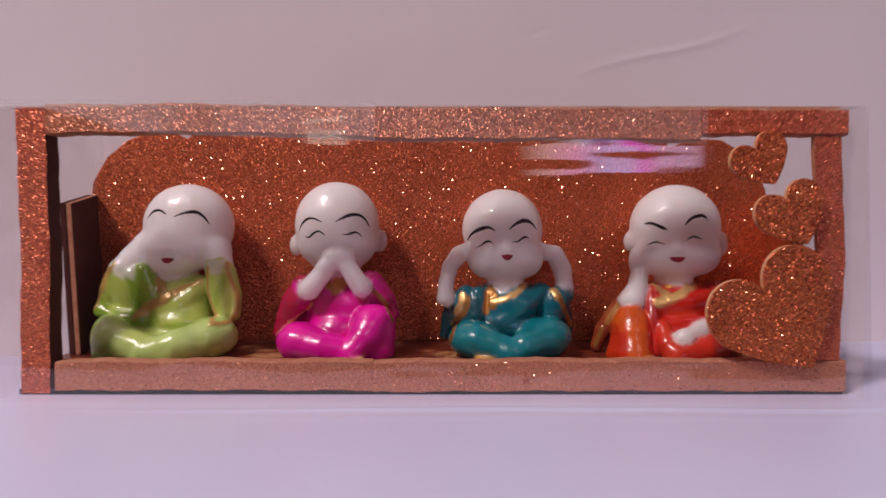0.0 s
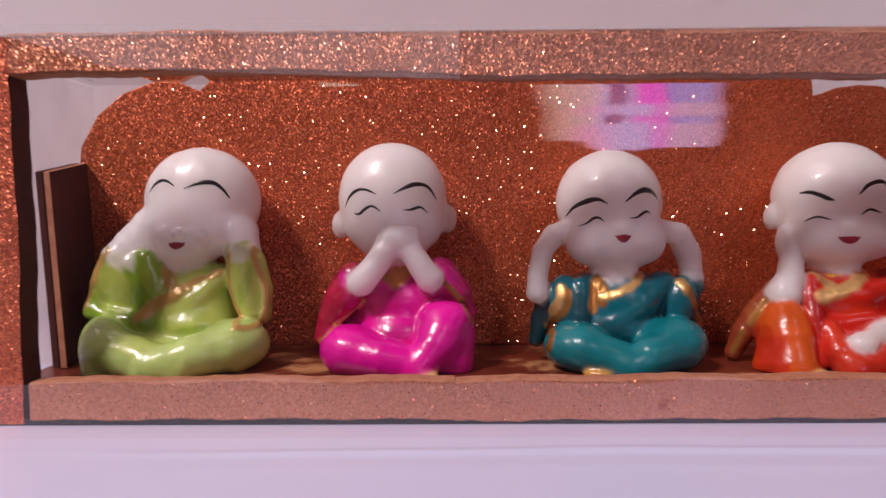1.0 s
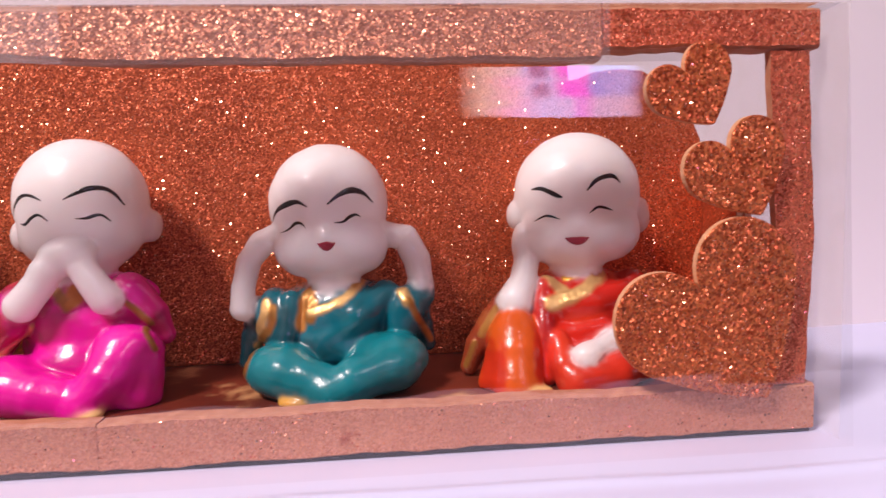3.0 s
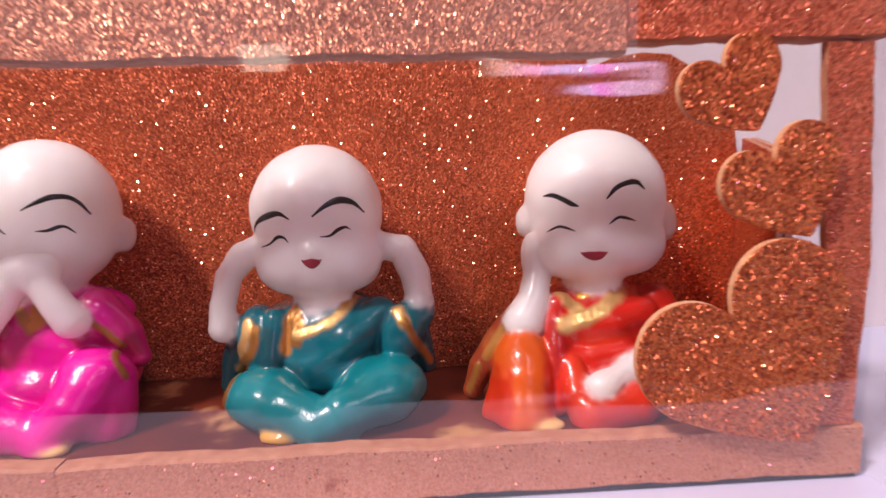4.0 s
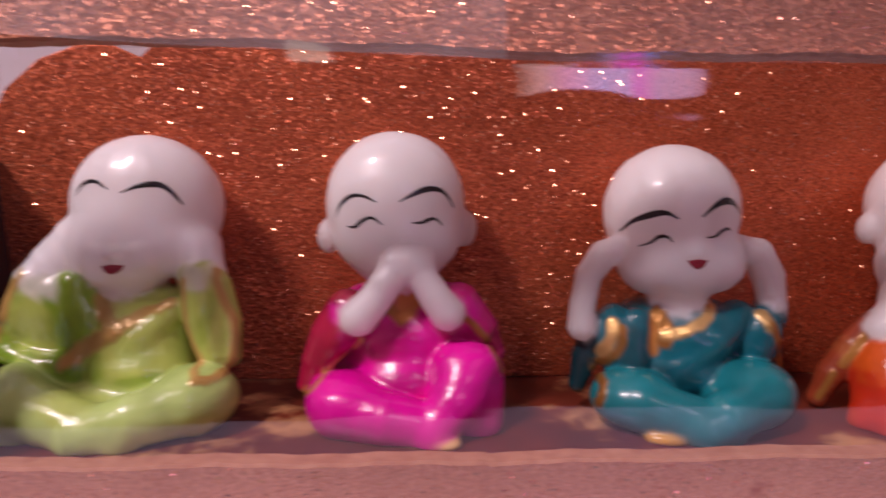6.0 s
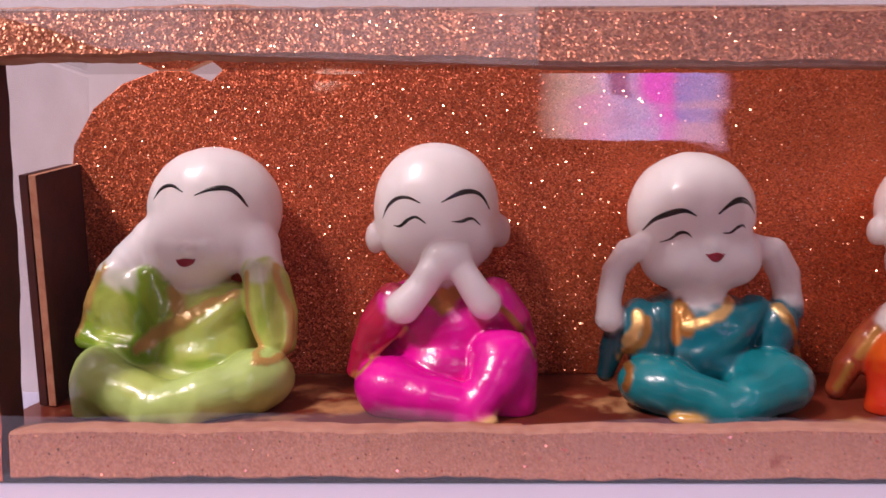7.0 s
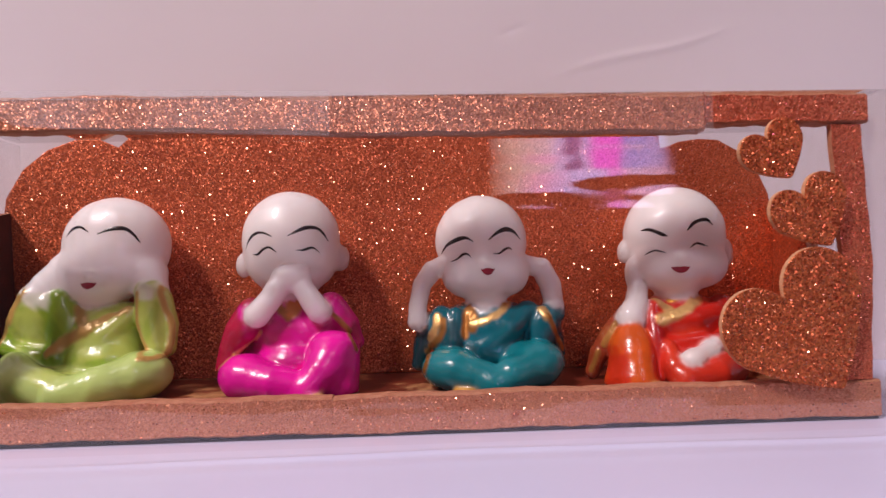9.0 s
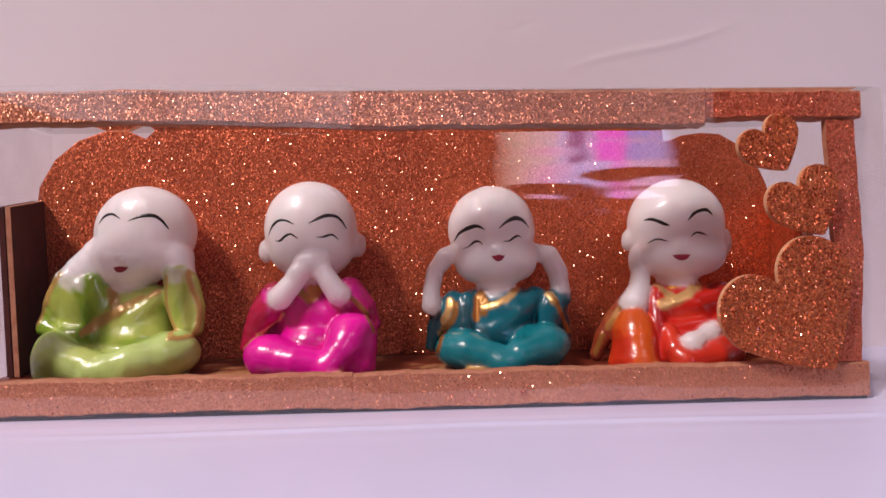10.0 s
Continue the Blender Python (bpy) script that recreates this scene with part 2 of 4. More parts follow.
# ---- moulded figures: rounded bodies blended into one skin and painted by hand ----
def ell(c, r, turn=0.0, nod=0.0):
    """An egg shape: centre, half sizes, its lean in the x-z plane and then in the y-z plane, in degrees."""
    return ("e", np.array(c, float), np.array(r, float), (radians(turn), radians(nod)))


def limb(points, radii):
    return ("l", np.array(points, float), np.array(radii, float), (0, 0))


def distance_to(shape, p):
    kind, a, b, (turn, nod) = shape
    if kind == "e":
        q = p - a
        if turn:
            c, s = math.cos(turn), math.sin(turn)
            q = np.stack([c * q[..., 0] + s * q[..., 2], q[..., 1], -s * q[..., 0] + c * q[..., 2]], -1)
        if nod:
            c, s = math.cos(nod), math.sin(nod)
            q = np.stack([q[..., 0], c * q[..., 1] + s * q[..., 2], -s * q[..., 1] + c * q[..., 2]], -1)
        k0 = np.linalg.norm(q / b, axis=-1)
        k1 = np.linalg.norm(q / (b * b), axis=-1) + 1e-9
        return k0 * (k0 - 1) / k1
    best = None
    for i in range(len(a) - 1):
        ab = a[i + 1] - a[i]
        h = np.clip(((p - a[i]) @ ab) / (ab @ ab), 0, 1)
        d = np.linalg.norm(p - a[i] - h[..., None] * ab, axis=-1) - (b[i] + h * (b[i + 1] - b[i]))
        best = d if best is None else np.minimum(best, d)
    return best


def merged(d, e, k):
    h = np.maximum(k - np.abs(d - e), 0) / k
    return np.minimum(d, e) - h * h * k * 0.25


def body_field(shapes, p, k):
    d = distance_to(shapes[0], p)
    for s in shapes[1:]:
        d = merged(d, distance_to(s, p), k)
    return d


def field(bodies, p, join, floor):
    d = None
    for paint, shapes, k in bodies:
        e = body_field(shapes, p, k)
        d = e if d is None else merged(d, e, join)
    return np.maximum(d, floor - p[..., 2])


def wobble(p, size, seed):
    """A smooth uneven number about 0, between -1 and 1, that changes over size mm."""
    r = np.random.RandomState(seed)
    out = np.zeros(p.shape[:-1])
    for i in range(5):
        way = r.normal(size=3)
        way *= (0.7 + 0.25 * i) * 2 * math.pi / size / np.linalg.norm(way)
        out += np.sin(p @ way + r.uniform(0, 6.28))
    return out / 3.2


def skin_mesh(at, lo, hi, h):
    """The surface where at(p) is 0, in mm: vertices and quads."""
    n = np.ceil((hi - lo) / h).astype(int) + 1
    grid = np.stack(np.meshgrid(*[lo[i] + h * np.arange(n[i]) for i in range(3)], indexing="ij"), -1)
    rough = at(grid[::4, ::4, ::4])
    d = rough.repeat(4, 0).repeat(4, 1).repeat(4, 2)[:n[0], :n[1], :n[2]].copy()
    near = np.abs(d) < 5.2 * h + 0.6
    d[near] = at(grid[near])
    inside = d < 0
    m = n - 1
    total, count = np.zeros((*m, 3)), np.zeros(m)
    corner = lambda o: tuple(slice(o[i], o[i] + m[i]) for i in range(3))
    base = np.stack(np.meshgrid(*[np.arange(v) for v in m], indexing="ij"), -1).astype(float)
    for axis in range(3):
        for o in [(0, 0), (0, 1), (1, 0), (1, 1)]:
            a = list(o)
            a.insert(axis, 0)
            b = list(a)
            b[axis] = 1
            da, db = d[corner(a)], d[corner(b)]
            cross = (da < 0) != (db < 0)
            f = np.where(cross, da / np.where(cross, da - db, 1), 0)
            pos = base + np.array(a)
            pos[..., axis] += f
            total += np.where(cross[..., None], pos, 0)
            count += cross
    used = count > 0
    index = -np.ones(m, int)
    index[used] = np.arange(used.sum())
    v = lo + h * total[used] / count[used][:, None]
    quads = []
    for axis in range(3):
        u, w = (axis + 1) % 3, (axis + 2) % 3
        sl = [slice(1, m[i]) for i in range(3)]
        sl[axis] = slice(0, m[axis])
        a = inside[tuple(sl)]
        up = list(sl)
        up[axis] = slice(1, m[axis] + 1)
        b = inside[tuple(up)]
        for flip, where in ((False, a & ~b), (True, ~a & b)):
            spots = np.argwhere(where)
            spots = spots + np.array([0 if i == axis else 1 for i in range(3)])
            ring = []
            for du, dw in ((-1, -1), (0, -1), (0, 0), (-1, 0)):
                c = spots.copy()
                c[:, u] += du
                c[:, w] += dw
                ring.append(index[c[:, 0], c[:, 1], c[:, 2]])
            q = np.stack(ring, 1)
            quads.append(q[:, ::-1] if flip else q)
    quads = np.concatenate(quads)
    for _ in range(2):
        d0, g = at(v), slope(at, v, 0.02)
        v = v - np.clip((d0 / np.maximum((g * g).sum(-1), 0.3))[:, None] * g, -0.4, 0.4)
    return v, quads


def slope(at, p, step):
    return np.stack([at(p + e) - at(p - e) for e in np.eye(3) * step], -1) / (2 * step)


def laid_on(at, points, n):
    """A line of (x, z) points laid on the front of a skin."""
    line = spline(points, n)
    p = np.stack([line[:, 0], np.full(len(line), -2.0), line[:, 1]], -1)
    hit = np.zeros(len(line), bool)
    for _ in range(90):
        d = at(p)
        hit |= d < 0.02
        p[:, 1] = np.where(hit, p[:, 1], np.minimum(p[:, 1] + np.maximum(d * 0.7, 0.02), 48))
    good = np.where(hit)[0]
    if len(good):
        p[:, 1] = np.interp(np.arange(len(p)), good, p[good, 1])
    return p


def smooth_edge(x, a, b):
    f = np.clip((x - a) / (b - a), 0, 1)
    return f * f * (3 - 2 * f)


SKIN, INK, LIP = (0.91, 0.865, 0.86), (0.012, 0.010, 0.012), (0.30, 0.022, 0.045)
GOLD, PALE_GOLD, BRONZE, OCHRE = (0.70, 0.36, 0.05), (0.80, 0.52, 0.20), (0.42, 0.19, 0.04), (0.62, 0.27, 0.06)


def figurine(c, bodies, trims, strokes, glazes, label, soft=0.35, join=1.0, floor=8.0, seed=1):
    """One mesh. bodies: (paint, shapes, k). trims: (paint, half width, lift, gilt, points) are raised painted edgings.
    strokes: (paint, radius, points) are fine brush lines. glazes: (paint, onto, (x, z), (rx, rz), turn, strength) mix a
    second tone into soft patches of one body's colour."""
    def rel(points):
        return [(x + c, z) for x, z in points]

    def moved(shape):
        kind, a, b, t = shape
        return (kind, a + np.array([c, 0, 0]), b, t)

    bodies = [(paint, [moved(s) for s in shapes], k) for paint, shapes, k in bodies]
    lo, hi = np.full(3, 1e9), np.full(3, -1e9)
    for paint, shapes, k in bodies:
        for kind, a, b, t in shapes:
            pts, r = np.atleast_2d(a), b.max()
            lo, hi = np.minimum(lo, (pts - r).min(0)), np.maximum(hi, (pts + r).max(0))
    lo[2], hi[1] = floor - 2, min(hi[1], 49.6)
    skin = lambda p: np.maximum(field(bodies, p, join, floor) + 0.10 * wobble(p, 7.0, seed + 9), p[..., 1] - 49.4)
    v, quads = skin_mesh(skin, lo - 2, hi + 2, 0.54)
    cloth = lambda p: field([b for b in bodies if b[0] != SKIN], p, join, floor)
    normal = slope(skin, v, 0.25)
    normal /= np.linalg.norm(normal, axis=-1, keepdims=True) + 1e-9

    # paint: each body's colour, run together a little at the seams
    d = np.stack([body_field(shapes, v, k) + 0.30 * wobble(v, 3.1, seed + i) for i, (paint, shapes, k) in enumerate(bodies)], 0)
    w = np.exp(-(d - d.min(0)) / soft)
    w /= w.sum(0)
    tone = np.stack([np.tile(np.array(paint, float), (len(v), 1)) for paint, shapes, k in bodies], 0)
    for paint, onto, at, r, turn, strength in glazes:
        q = v[:, [0, 2]] - (np.array(at) + (c, 0))
        a, b = math.cos(radians(turn)), math.sin(radians(turn))
        q = np.stack([a * q[:, 0] + b * q[:, 1], -b * q[:, 0] + a * q[:, 1]], -1)
        f = np.sqrt((q[:, 0] / r[0]) ** 2 + (q[:, 1] / r[1]) ** 2) + 0.16 * wobble(v, 4.0, seed + 31)
        f = strength * (1 - smooth_edge(f, 0.55, 1.15))[:, None]
        tone[onto] = tone[onto] * (1 - f) + np.array(paint) * f
    colour = (w[..., None] * tone).sum(0)
    bare = sum(w[i] for i, b in enumerate(bodies) if b[0] == SKIN)
    gilt = np.zeros(len(v))
    for paint, half, lift, metal, points in trims:
        p = laid_on(cloth, rel(points), 26)
        far = np.full(len(v), 1e9)
        for a, b in zip(p, p[1:]):
            ab = b - a
            h = np.clip(((v - a) @ ab) / (ab @ ab + 1e-9), 0, 1)
            far = np.minimum(far, np.linalg.norm(v - a - h[:, None] * ab, axis=-1))
        f = (1 - smooth_edge(far + 0.16 * half * wobble(v, 3.4, seed + 17), 0.55 * half, 1.25 * half)) * (1 - smooth_edge(bare, 0.4, 0.8))
        colour = colour * (1 - f[:, None]) + np.array(paint) * f[:, None]
        gilt = np.maximum(gilt, metal * f)
        bare = bare * (1 - f)
        v = v + normal * (lift * f * (1 + 0.15 * wobble(v, 1.9, seed + 5)))[:, None]

    verts, faces, paints, gilts, bares = [v], quads.tolist(), [colour], [gilt], [bare]
    start = len(v)
    for paint, radius, points in strokes:
        p = laid_on(skin, rel(points), max(14, 6 * len(points)))
        g = slope(skin, p, 0.3)
        g /= np.linalg.norm(g, axis=-1, keepdims=True) + 1e-9
        along = np.gradient(p, axis=0)
        along /= np.linalg.norm(along, axis=-1, keepdims=True) + 1e-9
        side = np.cross(along, g)
        u = np.linspace(0, 1, len(p))
        r = radius * np.sin(np.pi * np.clip(u, 0.05, 0.95)) ** 0.65 * (1 + 0.12 * np.sin(9 * u + seed))
        ring = [p + r[:, None] * (math.cos(a) * side + 0.22 * math.sin(a) * g) for a in np.linspace(0, 2 * math.pi, 8, endpoint=False)]
        s = np.stack(ring, 1).reshape(-1, 3)
        n = len(p)
        for i in range(n - 1):
            for j in range(8):
                faces.append([start + i * 8 + j, start + i * 8 + (j + 1) % 8, start + (i + 1) * 8 + (j + 1) % 8, start + (i + 1) * 8 + j])
        faces.append([start + j for j in range(8)][::-1])
        faces.append([start + (n - 1) * 8 + j for j in range(8)])
        verts.append(s)
        paints.append(np.tile(np.array(paint, float), (len(s), 1)))
        gilts.append(np.zeros(len(s)))
        bares.append(np.zeros(len(s)))
        start += len(s)
    o = np.array((c, 30.0, floor))
    me = bpy.data.meshes.new("monk_figurine")
    me.from_pydata(((np.concatenate(verts) - o) * 0.001).tolist(), [], faces)
    rgb = np.concatenate(paints).clip(0, 1)
    layer = me.attributes.new("paint", "FLOAT_COLOR", "POINT")
    layer.data.foreach_set("color", np.concatenate([rgb, np.ones((len(rgb), 1))], 1).ravel().tolist())
    for key, values in (("gilt", gilts), ("bare", bares)):
        layer = me.attributes.new(key, "FLOAT", "POINT")
        layer.data.foreach_set("value", np.concatenate(values).ravel().tolist())
    me.materials.append(GLAZE)
    me.polygons.foreach_set("use_smooth", [True] * len(faces))
    ob = new("monk_figurine", me)
    ob.location = o * 0.001
    return tagged(ob, label, "figurine", "baby monk figurines")


# ---- the room ----
def structure(name, bm, material, label):
    return tagged(mesh_object(name, bm, material), label, name.split("_")[0], kind="structure")


structure("table_top", box(-1.2, 1.2, -0.0795, 0.40, -0.03, 0.0, 0.002), TABLE, "white glossy laminate table top")


def creased_wall():
    """The wall with its white covering, which has two soft creases over the box."""
    xs = np.concatenate([[-1.9, -0.5], np.arange(0.025, 0.165, 0.001), [0.5, 1.9]])
    zs = np.concatenate([[-0.75, 0.0], np.arange(0.105, 0.155, 0.001), [0.4, 2.15]])
    bm = bmesh.new()
    rows = []
    for z in zs:
        row = []
        for x in xs:
            u = (x - 0.058) / 0.085
            line = 0.1160 + 0.0245 * u + 0.0012 * math.sin(7 * u)
            rise = 0.00022 * math.exp(-((z - line) / 0.0016) ** 2) * max(0.0, math.sin(math.pi * min(max(u, 0), 1))) ** 0.7
            w = (x - 0.036) / 0.016
            rise -= 0.00016 * math.exp(-((z - 0.1315 - 0.006 * w) / 0.0011) ** 2) * max(0.0, math.sin(math.pi * min(max(w, 0), 1)))
            row.append(bm.verts.new((x, -rise, z)))
        rows.append(row)
    for p, q in zip(rows, rows[1:]):
        for i in range(len(xs) - 1):
            bm.faces.new((p[i], p[i + 1], q[i + 1], q[i]))
    back = [bm.verts.new((x, 0.1, z)) for x, z in ((-1.9, -0.75), (1.9, -0.75), (1.9, 2.15), (-1.9, 2.15))]
    bm.faces.new(back[::-1])
    bm.faces.new([back[0], back[1]] + rows[0][::-1])
    bm.faces.new([back[2], back[3]] + rows[-1])
    bm.faces.new([back[1], back[2]] + [r[-1] for r in rows][::-1])
    bm.faces.new([back[3], back[0]] + [r[0] for r in rows])
    return bm


wall = structure("wall_north", creased_wall(), WALL, "plain off-white wall with faint creases in its covering")
wall.data.polygons.foreach_set("use_smooth", [len(p.vertices) == 4 for p in wall.data.polygons])
wall.location = (0.0, 0.074, 0.0)
wall.rotation_euler = (0, 0, radians(5.6))
structure("wall_south", box(-1.7, 1.7, -2.2, -2.1, -0.75, 2.15), ROOM, "plain dim room wall facing the table")
structure("wall_west", box(-1.8, -1.7, -2.2, 0.4, -0.75, 2.15), ROOM, "plain dim side wall of the room")
structure("wall_east", box(1.7, 1.8, -2.2, 0.4, -0.75, 2.15), ROOM, "plain dim side wall of the room")
structure("ceiling", box(-1.9, 1.9, -2.3, 0.5, 2.15, 2.25), ROOM, "plain dim ceiling of the room")
structure("floor", box(-1.9, 1.9, -2.3, 0.5, -0.85, -0.75), ROOM, "plain dim floor of the room")

# a lit screen across the room, seen only as it mirrors in the clear cover
screen_glow, gt, gp = mat("lit_screen")
gt.nodes.remove(gp)
glow = node(gt, "ShaderNodeEmission", Strength=8.5)
gc = gt.nodes.new("ShaderNodeTexCoord")
gv = gt.nodes.new("ShaderNodeSeparateXYZ")
gt.links.new(gc.outputs["Object"], gv.inputs[0])
strip = gt.nodes.new("ShaderNodeMapRange")
strip.inputs[1].default_value, strip.inputs[2].default_value = -0.32, 0.32
gt.links.new(gv.outputs[0], strip.inputs[0])
upper = ramp(gt, strip.outputs[0], [(0.0, (0.16, 0.12, 0.12)), (0.10, (0.50, 0.40, 0.36)), (0.30, (0.62, 0.50, 0.62)), (0.36, (0.58, 0.54, 0.98)), (0.40, (0.10, 0.09, 0.30)), (0.47, (0.12, 0.10, 0.34)),
                                         (0.50, (0.52, 0.48, 0.90)), (0.58, (0.95, 0.10, 0.85)), (0.70, (0.90, 0.12, 0.85)), (0.73, (0.18, 0.28, 0.80)), (0.92, (0.30, 0.36, 0.80)), (1.0, (0.12, 0.10, 0.2))])
lower = ramp(gt, strip.outputs[0], [(0.0, (0.14, 0.10, 0.08)), (0.12, (0.55, 0.40, 0.40)), (0.28, (0.80, 0.42, 0.72)), (0.45, (0.52, 0.52, 0.98)), (0.60, (0.55, 0.50, 0.95)), (0.66, (0.85, 0.25, 0.88)),
                                         (0.76, (0.60, 0.45, 0.75)), (0.95, (0.55, 0.40, 0.62)), (1.0, (0.3, 0.2, 0.3))])
rows_mix = gt.nodes.new("ShaderNodeMix")
rows_mix.data_type = "RGBA"
over = gt.nodes.new("ShaderNodeMath")
over.operation = "GREATER_THAN"
over.inputs[1].default_value = -0.02
gt.links.new(gv.outputs[2], over.inputs[0])
gt.links.new(over.outputs[0], rows_mix.inputs[0])
gt.links.new(lower, rows_mix.inputs[6])
gt.links.new(upper, rows_mix.inputs[7])
gt.links.new(rows_mix.outputs[2], glow.inputs[0])
gt.links.new(glow.outputs[0], gt.nodes["Material Output"].inputs["Surface"])
tv = tagged(new("television"), "lit flat television on the far wall of the room", "television")
tv.location = (0.615, -2.08, 0.625)
part("casing", box(-0.345, 0.345, -0.02, 0.02, -0.155, 0.155, 0.005), DARK, tv)
part("screen", box(-0.325, 0.325, 0.0205, 0.024, -0.135, 0.135), screen_glow, tv, "glowing screen in lilac, pink and blue")

# a small lit wall lamp beside it, mirrored in the cover too
lamp_glow, lt, lp = mat("lamp_diffuser")
lt.nodes.remove(lp)
lt.links.new(node(lt, "ShaderNodeEmission", Color=(0.80, 0.70, 0.58, 1), Strength=5.5).outputs[0], lt.nodes["Material Output"].inputs["Surface"])
lamp = tagged(new("wall_lamp"), "small lit white wall lamp on the far wall", "lamp")
lamp.location = (-0.43, -2.08, 0.80)
part("housing", box(-0.085, 0.085, -0.02, 0.0, -0.072, 0.072, 0.006), WALL, lamp)
part("diffuser", box(-0.07, 0.07, 0.0, 0.03, -0.060, 0.060, 0.008), lamp_glow, lamp, "glowing pale diffuser")

# a white sheet on the table with a low soft fold in front of the box
bm = bmesh.new()
lines = []
for y in np.concatenate([[-0.0775, -0.05], np.arange(-0.0300, -0.0042, 0.0006), [0.0, 0.03, 0.062]]):
    row = []
    for x in np.linspace(-0.62, 0.62, 125):
        ridge = -0.0165 + 0.0008 * math.sin(38 * x + 0.6) + 0.0004 * math.sin(110 * x)
        share = 1.0 if x > -0.02 else max(0.15, 1.0 + (x + 0.02) / 0.09)
        near = math.exp(-((y - ridge) / 0.0016) ** 2) + 0.35 * math.exp(-((y - ridge + 0.0075) / 0.003) ** 2)
        row.append(bm.verts.new((x, y, 0.0004 + 0.0006 * share * near)))
    lines.append(row)
for p, q in zip(lines, lines[1:]):
    for i in range(124):
        bm.faces.new((p[i], p[i + 1], q[i + 1], q[i]))
tagged(mesh_object("paper_sheet", bm, PAPER, smooth=True), "large white paper sheet with a soft fold under the box", "paper")

# ---- the gift box ----
gift = tagged(new("gift_box"), "long copper glitter foam gift box with a clear plastic cover", "gift box")

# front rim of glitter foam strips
def foam_strip(x0, x1, y0, y1, z0, z1, bow, tilt, seed):
    """A hand-cut strip: its edges waver, and it bows and tilts a little along its length."""
    bm = bmesh.new()
    rings = []
    for i in range(41):
        u = i / 40
        x = x0 + (x1 - x0) * u
        rise = bow * math.sin(math.pi * u) + tilt * (u - 0.5)
        top = z1 + rise + 0.00022 * math.sin(61 * x * 3 + seed) + 0.00012 * math.sin(230 * x * 3 + 2 * seed)
        low = z0 + rise + 0.00018 * math.sin(83 * x * 3 + 3 * seed) + 0.00012 * math.sin(310 * x * 3 + seed)
        c = 0.0005
        rings.append([bm.verts.new((x, y, z)) for y, z in ((y0 + c, low), (y0, low + c), (y0, top - c), (y0 + c, top), (y1, top), (y1, low))])
    for a, b in zip(rings, rings[1:]):
        for j in range(6):
            f = bm.faces.new((a[j], b[j], b[(j + 1) % 6], a[(j + 1) % 6]))
            f.material_index = 1 if j in (0, 2, 3, 5) else 0
    bm.faces.new(rings[0])
    bm.faces.new(rings[-1][::-1])
    bmesh.ops.recalc_face_normals(bm, faces=bm.faces[:])
    return bm


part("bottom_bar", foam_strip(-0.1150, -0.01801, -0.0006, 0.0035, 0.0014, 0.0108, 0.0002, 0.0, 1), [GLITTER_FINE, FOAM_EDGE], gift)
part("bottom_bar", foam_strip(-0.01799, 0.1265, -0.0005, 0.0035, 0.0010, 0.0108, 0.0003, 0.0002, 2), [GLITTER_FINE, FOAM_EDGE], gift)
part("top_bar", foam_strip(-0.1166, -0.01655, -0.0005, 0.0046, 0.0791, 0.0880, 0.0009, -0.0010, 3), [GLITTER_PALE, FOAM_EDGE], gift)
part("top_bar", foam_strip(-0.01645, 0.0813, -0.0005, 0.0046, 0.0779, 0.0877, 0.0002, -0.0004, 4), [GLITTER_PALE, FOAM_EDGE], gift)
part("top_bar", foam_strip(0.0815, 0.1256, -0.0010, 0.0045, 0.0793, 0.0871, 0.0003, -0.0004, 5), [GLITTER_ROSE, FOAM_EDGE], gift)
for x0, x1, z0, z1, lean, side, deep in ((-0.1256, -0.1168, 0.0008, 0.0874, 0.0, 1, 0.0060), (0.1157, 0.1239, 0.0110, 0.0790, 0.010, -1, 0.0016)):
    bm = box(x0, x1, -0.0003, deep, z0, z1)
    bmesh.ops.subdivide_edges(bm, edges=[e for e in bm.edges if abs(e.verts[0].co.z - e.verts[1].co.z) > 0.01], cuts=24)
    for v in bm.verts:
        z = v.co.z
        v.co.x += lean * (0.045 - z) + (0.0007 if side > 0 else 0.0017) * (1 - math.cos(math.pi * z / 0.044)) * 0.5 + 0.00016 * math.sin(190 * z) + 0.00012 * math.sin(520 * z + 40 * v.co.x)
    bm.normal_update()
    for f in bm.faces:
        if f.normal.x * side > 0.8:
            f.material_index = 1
    # The left post's inner side gets the shaded colour.
    part("post", bm, [GLITTER_ROSE, FOAM_EDGE if side < 0 else SHADED_FOAM], gift)
part("base_board", box(-0.1270, 0.1270, 0.0036, 0.0540, 0.0016, 0.0080, 0.0004), BOARD, gift)
# Dark sheet that stands for the shadow gap and the plastic edge below the bar.
part("base_shadow_sheet", box(-0.1262, 0.1258, -0.0002, 0.0545, 0.0006, 0.0021), DARK, gift, "thin dark sheet for shadow gap and plastic edge under box")

# back panel with a cloud-shaped top edge
top = [(-131, 8), (-131.5, 60), (-130.5, 69), (-125, 78.5), (-117, 85), (-108, 88.2), (-100, 88.2), (-94, 85.5), (-90, 89), (-80, 91), (-30, 92), (6, 92), (8.5, 88.5),
       (11, 92), (60, 91), (84, 90), (89, 87), (89.5, 82.5), (92, 83), (96, 84.6), (103, 85.5), (110, 85), (117, 81), (123, 75), (127, 66), (128.5, 55), (128.5, 8)]
part("back_panel", slab([(x / 1000, z / 1000) for x, z in top], 0.050, 0.053), [GLITTER, FOAM_EDGE], gift)
